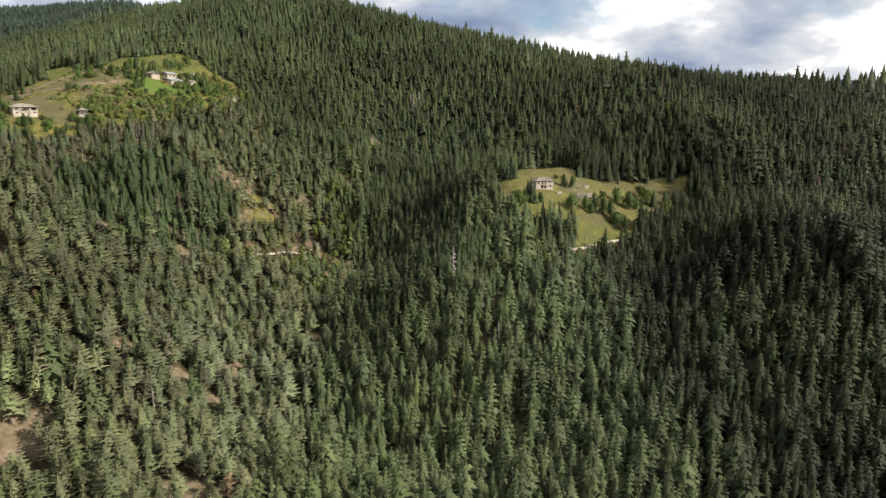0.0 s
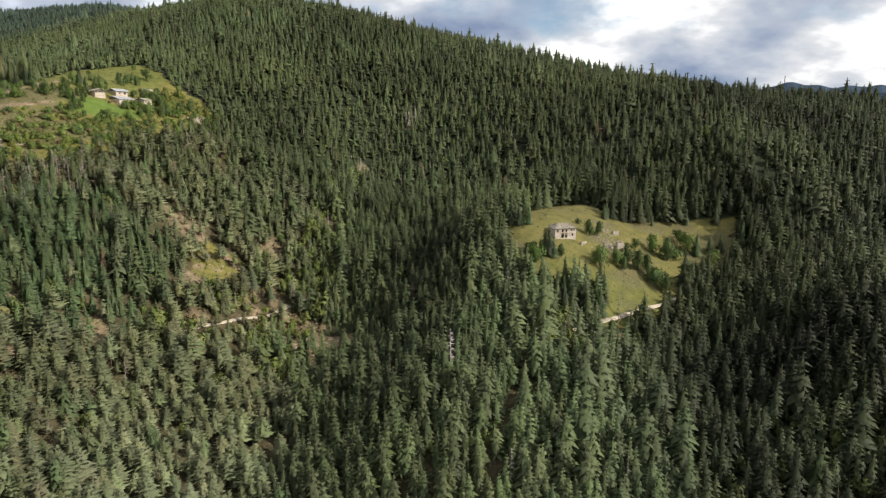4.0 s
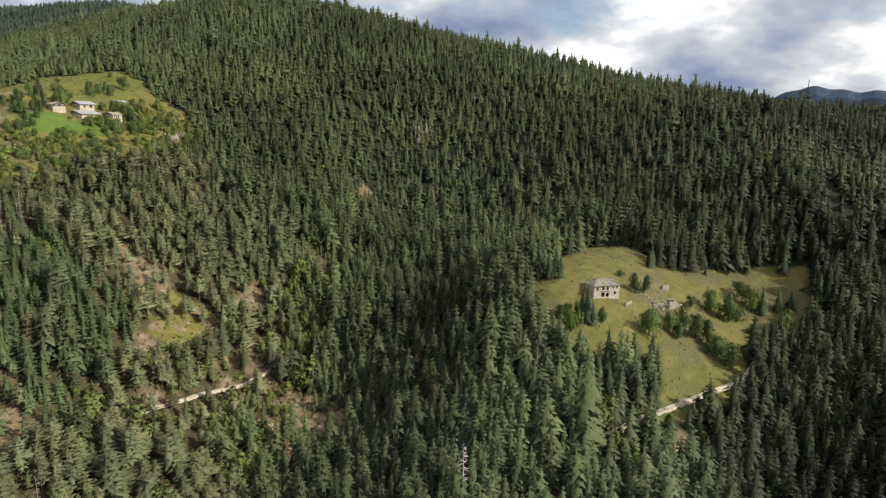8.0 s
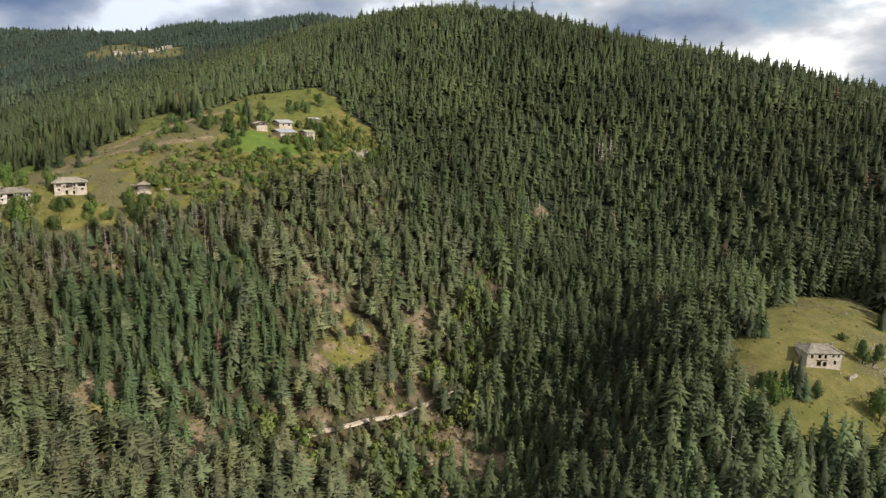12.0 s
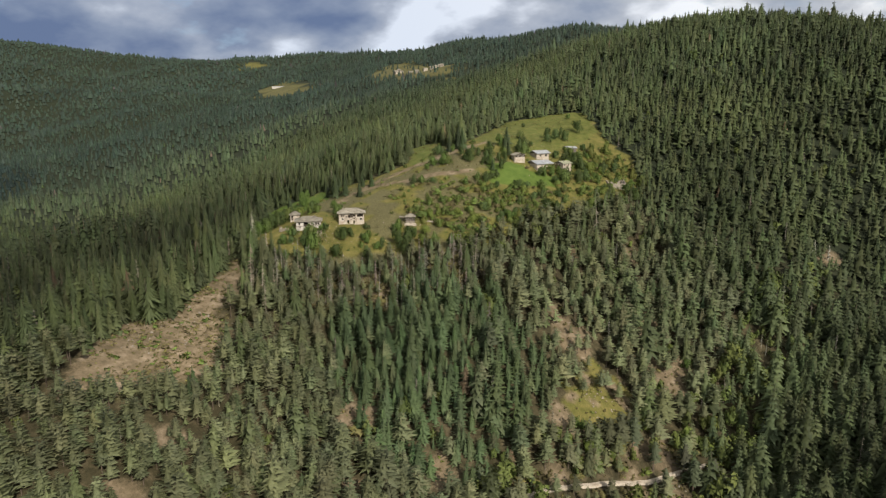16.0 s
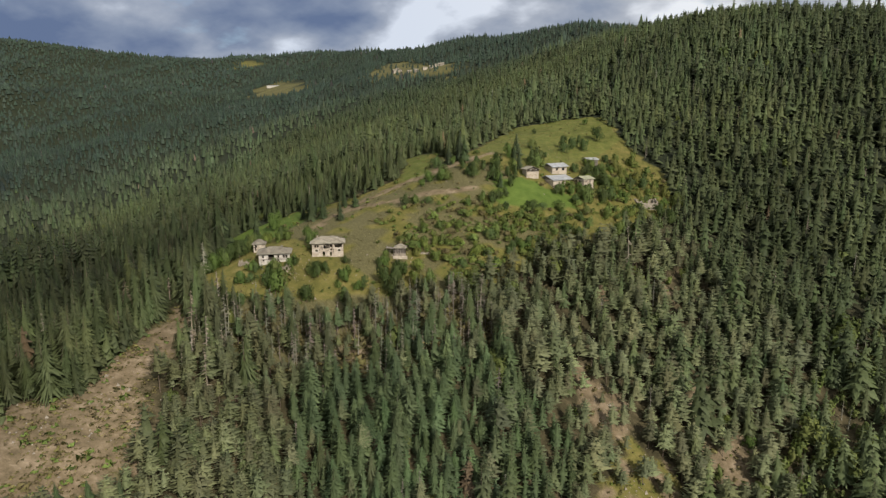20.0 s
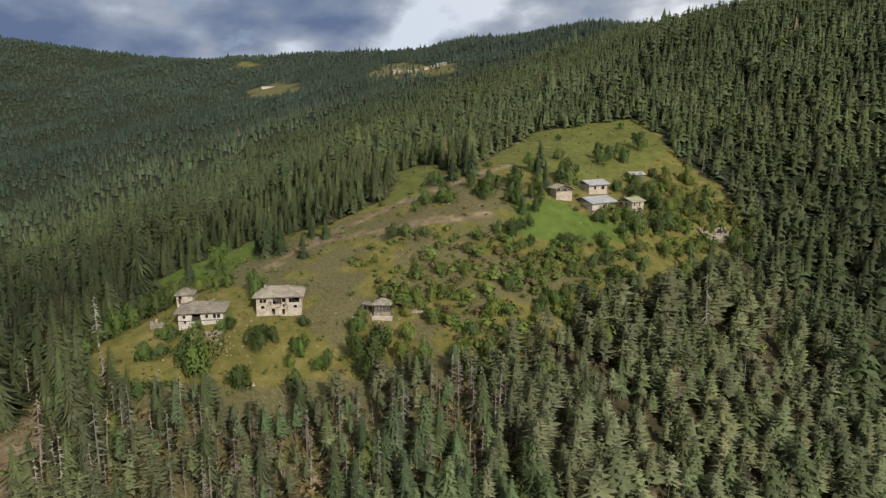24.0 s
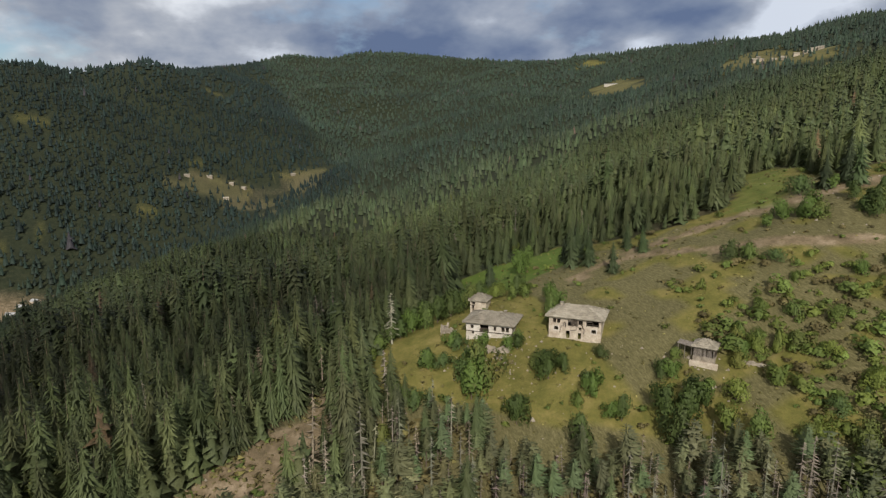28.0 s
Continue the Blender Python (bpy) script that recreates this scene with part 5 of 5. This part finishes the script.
# the long low house
low = house("farmhouse", "long whitewashed stone farmhouse with slab roof, partly collapsed", -259.2, 361.6, 51.0, 12.0, 8.6, 3.4, rise=2.0, over=0.8, wall_mat=WHITEWASH, group="old houses on the spur", foot=3.0,
            front=((-4.4, 0.75, 1.7, 2.6), (-4.2, 0.6, 0.3, 1.0), (-1.2, 2.2, 1.2, 2.9), (1.6, 0.7, 1.6, 2.6), (3.7, 0.8, 1.5, 2.7), (4.8, 0.8, 1.5, 2.7)), right=((-1.2, 0.8, 1.2, 2.4), (1.6, 0.8, 1.2, 2.4)), bare=(("front", 2),))
boards(low, -2.4, 0.0, -4.35, 1.0, 2.0, 0.26, DARKWOOD, 0.08)
part("sill_beam", boxes((-5.9, 6.0, -4.42, -4.303, 0.95, 1.12)), DARKWOOD, low)
chimney(low, 3.0, 1.2, 4.6, 0.8)
# the small square house
sq = house("store_house", "small square stone store house with pyramid slab roof", -273.6, 364.2, 50, 4.6, 4.6, 2.9, rise=1.6, over=0.45, group="old houses on the spur", front=((-1.4, 1.1, 1.6, 2.6), (-1.5, 0.7, 0.0, 1.4)), bare=(("front", 0), ("front", 1)))
boards(sq, -2.2, -0.8, -2.34, 1.4, 1.7, 0.25, DARKWOOD)

for px, pz, ln, tilt in ((-3.4, 2.2, 1.9, 12), (-2.3, 3.4, 1.5, -8), (-0.3, 2.2, 1.6, 80), (0.6, 3.0, 1.8, 20), (1.9, 3.3, 1.7, -30), (2.3, 2.1, 1.3, 6), (-1.1, 4.4, 1.2, 70), (3.4, 4.7, 1.6, 85)):
    part("broken_board", move(boxes((-0.09, 0.09, -0.05, 0.0, -ln / 2, ln / 2)), pose(px, -4.262, pz, 0, tilt, 0)), TIMBER if tilt > 0 else DARKWOOD, big, "hanging weathered board")
# the plank hut on its stone footing
hut = thing("plank_hut", -220.6, 395.4, ground_z(-219.0, 392.6) + 2.0, 38, "grey plank hut on a rubble footing with slab roof", "hut", "old houses on the spur")
hut.scale = (0.84, 0.84, 0.9)
part("footing", move(cut_wall(5.4, -3.4, 0.25, 0.6, ()), pose(0, -2.5, 0)), STONE, hut)
part("footing", boxes((-2.7, 2.7, -1.9, 2.3, -3.4, 0.2)), STONE, hut)
part("terrace", boxes((-3.4, 3.6, -3.5, -2.52, -3.4, -0.9), bevel=0.12), PLASTER, hut, "pale tumbled stone terrace")
for bx0, bx1 in ((-2.6, -0.4), (-0.2, 0.5), (0.8, 2.6)):
    boards(hut, bx0, bx1, -2.3, 0.2, 2.6, 0.26, TIMBER, 0.06)
for sx_ in (-2.55, -0.3, 0.65, 2.55):
    part("post", boxes((sx_ - 0.08, sx_ + 0.08, -2.3, -2.14, 0.2, 2.7)), DARKWOOD, hut)
part("wall", boxes((-2.6, 2.6, 2.1, 2.2, 0.2, 2.6), (2.5, 2.6, -2.1, 2.1, 0.2, 2.6), (-2.6, -2.5, -2.1, 2.1, 0.2, 2.6)), DARKWOOD, hut)
bm, slopes = roof_of(5.2, 4.8, 2.65, 1.5, 0.55, "hip")
hut_roof = part("roof", bm, SLATE, hut)
bm = bmesh.new()
for s in slopes:
    slabs_on(bm, *s, rb, 0.6)
tagged(part("slab_covering", bm, SLATE, hut_roof), kind="stuff")
part("lean_to", move(boxes((-2.2, 2.2, -1.9, 1.6, 0.0, 0.12)), pose(-4.7, 0, 2.3, 0, 6, 0)), TIMBER, hut, "sagging lean-to roof of boards")
for px, py in ((-6.6, -1.7), (-4.9, -1.75), (-3.2, -1.8), (-6.6, 1.3)):
    part("post", boxes((px - 0.07, px + 0.07, py - 0.07, py + 0.07, -2.4, 2.3)), TIMBER, hut)

# village farm: three houses, a shed
vl = house("village_house", "small white village house with brown gable and sheet roof", -212.6, 480.2, 146, 5.6, 6.4, 2.2, "gable", 1.4, 0.7, PLASTER, SLATE, slabs=False, group="village houses", right=((-1.6, 0.9, 1.1, 2.0), (1.0, 0.9, 1.1, 2.0)), left=((0.5, 0.9, 1.0, 2.0),), frame_mat=WHITEWASH, glazed=True)
vm = house("village_house", "tan brick village house with light sheet-metal roof", -203.4, 489.0, 74, 12.0, 9.5, 3.4, "gable", 1.9, 0.8, PLASTER, TIN, slabs=False, group="village houses", front=((3.2, 1.3, 1.3, 2.5), (0.2, 1.3, 1.3, 2.5)), left=((0.0, 0.9, 1.3, 2.3),), right=((0.5, 1.0, 1.6, 2.8),), glazed=True, foot=3.5)
vu = house("village_house", "upper village house with wide pale sheet-metal roof", -209.3, 498.4, 74, 10.0, 6.5, 3.4, "gable", 1.7, 0.9, PLASTER, TIN, slabs=False, group="village houses", front=((2.6, 1.6, 1.4, 2.6), (-1.8, 1.2, 1.5, 2.6)), right=((0, 1.2, 1.4, 2.6),), glazed=True, z=ground_z(-206, 493) + 0.9, foot=5)
vg = house("village_house", "tall pale stone village house with mossy roof", -194.4, 501.2, 80, 7.5, 6.5, 4.9, "gable", 1.4, 0.6, PLASTER, MOSSROOF, slabs=False, group="village houses", front=((-2.2, 0.8, 3.2, 4.4), (1.0, 0.8, 3.2, 4.4), (-2.2, 0.8, 1.0, 2.2), (1.4, 0.8, 1.0, 2.2)), left=((0.5, 0.9, 3.2, 4.3), (-1.6, 0.9, 3.2, 4.3)), glazed=True, foot=3.5)
vs = house("village_shed", "grey shed with pale sheet roof behind the village", -206.2, 530.6, 60, 6.5, 5.0, 2.8, "gable", 1.1, 0.5, TIMBER, TIN, slabs=False, group="village houses", front=((0.5, 1.2, 0.8, 2.0),))

part("cladding", boxes((-2.92, -2.803, -3.1, 3.1, 1.15, 2.2)), DARKWOOD, vl, "brown boarded upper wall")
for wy in (-1.7, 1.2):
    win = part("window", boxes((-2.97, -2.921, wy - 0.55, wy + 0.55, 1.3, 2.1)), WHITEWASH, vl, "white window frame")
    part("pane", boxes((-2.99, -2.971, wy - 0.42, wy - 0.04, 1.4, 2.0), (-2.99, -2.971, wy + 0.04, wy + 0.42, 1.4, 2.0)), GLASS, win)
# the lone house
lone = house("lone_house", "abandoned two-storey stone house with slab hip roof", 62.1, 391.4, 16.7, 11.6, 7.6, 5.1, rise=2.0, over=0.45, group="lone house", foot=3, wall_mat=PLASTER,
             front=((-1.6, 1.0, 3.1, 4.5), (0.4, 0.9, 3.1, 4.5), (-1.6, 1.5, 0.3, 2.2), (0.4, 1.3, 0.3, 2.0), (2.9, 0.7, 3.5, 4.6), (4.6, 0.7, 3.5, 4.6), (3.7, 0.9, 1.0, 2.4), (-4.2, 0.9, 3.2, 4.4)),
             surround=(4, 5, 6), bare=(("front", 0), ("front", 1), ("front", 2), ("front", 3)), right=((0.5, 0.8, 3.2, 4.4),))
chimney(lone, 4.6, 0.6, 5.9, 1.3)
part("balcony_beam", boxes((-2.6, 1.3, -3.95, -3.803, 2.45, 2.65)), DARKWOOD, lone)


def ruin_wall(parent, x, y, length, h, turn, r, mat=STONE):
    """A broken rubble wall with an uneven top."""
    bm, n = bmesh.new(), max(4, int(length / 0.55))
    tops = [h * (0.55 + 0.45 * math.sin(i * 0.9 + r.uniform(0, 6)) ** 2) * r.uniform(0.7, 1.1) for i in range(n + 1)]
    prev = None
    for i in range(n + 1):
        px = -length / 2 + length * i / n
        j = r.uniform(-0.08, 0.08)
        ring = [bm.verts.new((px, -0.35 + j, -2.0)), bm.verts.new((px, 0.35 + j, -2.0)), bm.verts.new((px, 0.27 + j, tops[i])), bm.verts.new((px, -0.27 + j, tops[i] * r.uniform(0.9, 1.0)))]
        if prev:
            for k in range(4):
                bm.faces.new((prev[k], ring[k], ring[(k + 1) % 4], prev[(k + 1) % 4]))
        else:
            bm.faces.new(ring[::-1])
        prev = ring
    bm.faces.new(prev)
    bmesh.ops.recalc_face_normals(bm, faces=bm.faces)
    part("wall", move(bm, pose(x, y, 0, 0, 0, turn)), mat, parent)


def rubble(parent, x, y, spread, count, r, big_=0.6):
    bm = bmesh.new()
    for _ in range(count):
        px, py = x + r.gauss(0, spread), y + r.gauss(0, spread)
        s = big_ * r.uniform(0.35, 1.2)
        made = bmesh.ops.create_icosphere(bm, subdivisions=1, radius=s / 2, matrix=pose(px, py, s * 0.15, r.uniform(0, 360), r.uniform(0, 360), 0) @ Matrix.Diagonal((1, 0.8, 0.6, 1)))
        for v in made["verts"]:
            v.co += Vector((r.uniform(-1, 1), r.uniform(-1, 1), r.uniform(-1, 1))) * s * 0.1
    tagged(part("rubble", bm, STONE, parent), kind="stuff")


rr = random.Random(12)
for nm, lab, rx, ry, trn, walls, stones in (
        ("ruin", "roofless ruined stone house with broken walls and rubble", 88.5, 396.5, 20, ((-3, -2, 5, 1.6, 0), (4.5, -1.5, 4.5, 3.0, 10), (5.8, 1.5, 6, 2.0, 90), (-4, 2, 6, 1.6, 80), (0, 4.2, 6, 1.8, 5)), 90),
        ("ruin", "small ruined stone barn with one standing wall", 91.6, 408.0, 25, ((2.5, 0, 5, 2.6, 15), (-3.0, 1.6, 5, 2.0, 5), (-0.5, 3.2, 4, 2.0, 70)), 50),
        ("ruin_wall", "short pale broken stone wall beside the lone house", 72.6, 388.6, 50, ((0, 0, 5.5, 1.5, 0),), 14),
        ("ruin_wall", "fallen pale stone wall on the meadow", 97.2, 401.5, 30, ((0, 0, 5.0, 1.0, 0),), 10),
        ("ruin", "roofless ruined white stone house among bushes", -170.5, 522.8, 50, ((0, -2.5, 10, 3.6, 0), (5.2, 0.5, 6, 4.2, 90), (-5.0, 0.4, 5, 3.0, 90), (0, 3.4, 9, 2.6, 0)), 30),
        ("ruin_wall", "tumbled stone terrace wall below the farmhouse", -250.2, 358.6, 51, ((0, 0, 6.0, 2.4, 0), (3.2, 2.0, 4, 1.8, 80)), 40),
        ("ruin_wall", "low pale stone wall beside the plank hut", -213.4, 402.0, 40, ((0, 0, 6.5, 0.8, 0),), 6),
        ("ruin_wall", "broken stone wall west of the farmhouse", -266.5, 352.0, 40, ((0, 0, 4.5, 2.0, 0), (-2.4, 2.0, 3.5, 1.6, 85)), 20)):
    o = thing(nm, rx, ry, ground_z(rx, ry), trn, lab, "ruin", "ruined walls")
    for wx, wy, ln, hh, tr in walls:
        a = radians(trn)
        gx_, gy_ = rx + wx * math.cos(a) - wy * math.sin(a), ry + wx * math.sin(a) + wy * math.cos(a)
        ruin_wall(o, wx, wy, ln, hh + (ground_z(gx_, gy_) - o.location.z) * 0.5, tr, rr)
    rubble(o, 0, 0, 3.0 if stones > 20 else 1.5, stones, rr)

# loose pale stones on the meadows
bm_v, chunks = (np.array([(0.5, 0, 0), (0, 0.45, 0), (-0.5, 0, 0), (0, -0.4, 0), (0.08, 0.05, 0.5)]), np.array([(0, 1, 4), (1, 2, 4), (2, 3, 4), (3, 0, 4)])), []
for cx, cy, spread, n, big_ in ((-248, 356, 5, 90, 0.6), (-240, 376, 6, 40, 0.5), (-218, 392, 5, 70, 0.6), (-236, 350, 8, 50, 0.4), (78, 395, 9, 110, 0.5), (87, 399, 4.5, 160, 0.9), (-61, 380, 9, 120, 0.7), (-68, 366, 8, 80, 0.6), (-245, 455, 14, 50, 0.6), (76, 450, 10, 60, 0.6), (-225, 500, 12, 40, 0.7), (-228, 268, 12, 90, 0.6), (-60, 381, 7, 50, 0.6), (-112, 390, 7, 60, 0.6), (-133, 402, 5, 40, 0.6)):
    sx, sy = cx + r2.normal(0, spread, n), cy + r2.normal(0, spread, n)
    s = big_ * np.exp(r2.normal(0, 0.4, n))
    chunks.append(tile(bm_v, sx, sy, height(sx, sy) - 0.05, s, s, np.ones((n, 3)), r2))
V, Fc, _, _ = join(chunks)
tagged(new("loose_stones", mesh_of("loose_stones", V, Fc, STONE)), "pale loose stones scattered on meadow and clearing", "stones", kind="stuff")


# ---- forest tracks ----
def track(road, half, label):
    """A gravel track laid over the ground along a line, with a worn crown."""
    pts = [Vector((a, b, 0)) for a, b in road]
    fine = []
    for i in range(len(pts) - 1):
        p0, p1, p2, p3 = pts[max(i - 1, 0)], pts[i], pts[i + 1], pts[min(i + 2, len(pts) - 1)]
        n = max(2, int((p2 - p1).length / 1.5))
        for k in range(n):
            t = k / n
            fine.append(0.5 * ((2 * p1) + (p2 - p0) * t + (2 * p0 - 5 * p1 + 4 * p2 - p3) * t * t + (3 * p1 - p0 - 3 * p2 + p3) * t**3))
    fine.append(pts[-1])
    bm, rows = bmesh.new(), []
    for i, p in enumerate(fine):
        d = (fine[min(i + 1, len(fine) - 1)] - fine[max(i - 1, 0)]).normalized()
        s = Vector((-d.y, d.x, 0))
        level = max(ground_z(*(p + s * q).xy) for q in (-half, 0, half)) + 0.08
        row = []
        for q, dz in ((-1.5, -0.9), (-1.0, 0.0), (-0.5, -0.05), (0, 0.05), (0.5, -0.05), (1.0, 0.0), (1.5, -0.9)):
            w = p + s * q * half * (1 + 0.12 * math.sin(i * 1.7 + q))
            row.append(bm.verts.new((w.x, w.y, level + dz)))
        rows.append(row)
    for a, b in zip(rows, rows[1:]):
        for k in range(6):
            bm.faces.new((a[k], a[k + 1], b[k + 1], b[k]))
    bmesh.ops.recalc_face_normals(bm, faces=bm.faces)
    ob = part("road", bm, GRAVEL, None)
    return tagged(ob, label, "road", kind="structure")


track(ROADS[0], 0.8, "pale gravel forest track cut into the slope")
track(ROADS[1], 0.9, "pale gravel track along the lone meadow")

track(((-905, 61), (-924, 84), (-938, 97), (-954, 110)), 1.8, "pale track through the cleared valley floor")

# ---- far buildings ----


def far_house(name, x, y, turn, w, d, h, rise, wall_mat, roof_mat, label, group):
    o = thing(name, x, y, ground_z(x, y), turn, label, "house", group)
    part("wall", cut_wall(w, -4, h, d, ()), wall_mat, o)
    bm, _ = roof_of(w, d, h, rise, 0.5, "gable")
    part("roof", move(bm, pose(0, d / 2, 0)), roof_mat, o)
    return o


rf_ = random.Random(4)
for i in range(13):
    k = rf_.uniform(-1, 1)
    fx_, fy_ = -1000 + 95 * k + rf_.uniform(-12, 12), 1258 - 30 * k + rf_.uniform(-18, 18)
    far_house("far_house", fx_, fy_, rf_.uniform(20, 70), rf_.uniform(6, 10), 7, rf_.uniform(3, 5), 2.0, (PLASTER, STONE, TIMBER)[i % 3], SLATE, "small far village house on a hillside meadow", "far village")
for i, (fx_, fy_) in enumerate(((-1385, 247), (-1400, 346), (-1466, 451), (-1409, 286), (-1322, 312), (-1405, 325))):
    far_house("far_house", fx_, fy_, rf_.uniform(60, 110), rf_.uniform(7, 10), 7, 4, 2.2, STONE, SLATE, "far stone house on the valley terraces", "valley hamlet")
for fx_, fy_, trn in ((-922, 66, 70), (-949, 84, 55), (-936, 74, 60)):
    far_house("far_house", fx_, fy_, trn, rf_.uniform(8, 13), 7, 4, 2.0, PLASTER, TIN, "pale low building on the cleared valley floor", "valley hamlet")
far_house("greenhouse", -1631, 1340, 40, 46, 9, 3, 1.2, WHITEWASH, TIN, "long low pale building on a far field", "far field")

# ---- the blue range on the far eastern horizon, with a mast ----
# the blue haze of distance is put into this forest's base colour
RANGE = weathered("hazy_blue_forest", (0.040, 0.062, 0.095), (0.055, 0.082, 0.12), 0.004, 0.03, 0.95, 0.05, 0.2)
bm, prev = bmesh.new(), None
for i in range(61):
    k = i / 60
    px, py = 1500 + 1500 * k, 4230 - 1050 * k
    top = 120 + 75 * math.exp(-((k - 0.33) / 0.10) ** 2) + 55 * math.exp(-((k - 0.55) / 0.16) ** 2) + 40 * math.exp(-((k - 0.85) / 0.1) ** 2) + 6 * math.sin(i * 1.3)
    ring = [bm.verts.new((px - 150, py - 260, -150)), bm.verts.new((px - 40, py - 70, top * 0.75)), bm.verts.new((px, py, top)), bm.verts.new((px + 150, py + 260, -150))]
    if prev:
        for j in range(3):
            bm.faces.new((prev[j], ring[j], ring[j + 1], prev[j + 1]))
    prev = ring
bmesh.ops.recalc_face_normals(bm, faces=bm.faces)
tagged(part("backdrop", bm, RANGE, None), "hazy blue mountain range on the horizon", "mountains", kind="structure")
mast = thing("radio_mast", 1990, 3890, 190, 0, "thin radio mast on the far blue mountain", "mast")
part("pole", boxes((-1.6, 1.6, -1.6, 1.6, -30, 55)), TIMBER, mast)
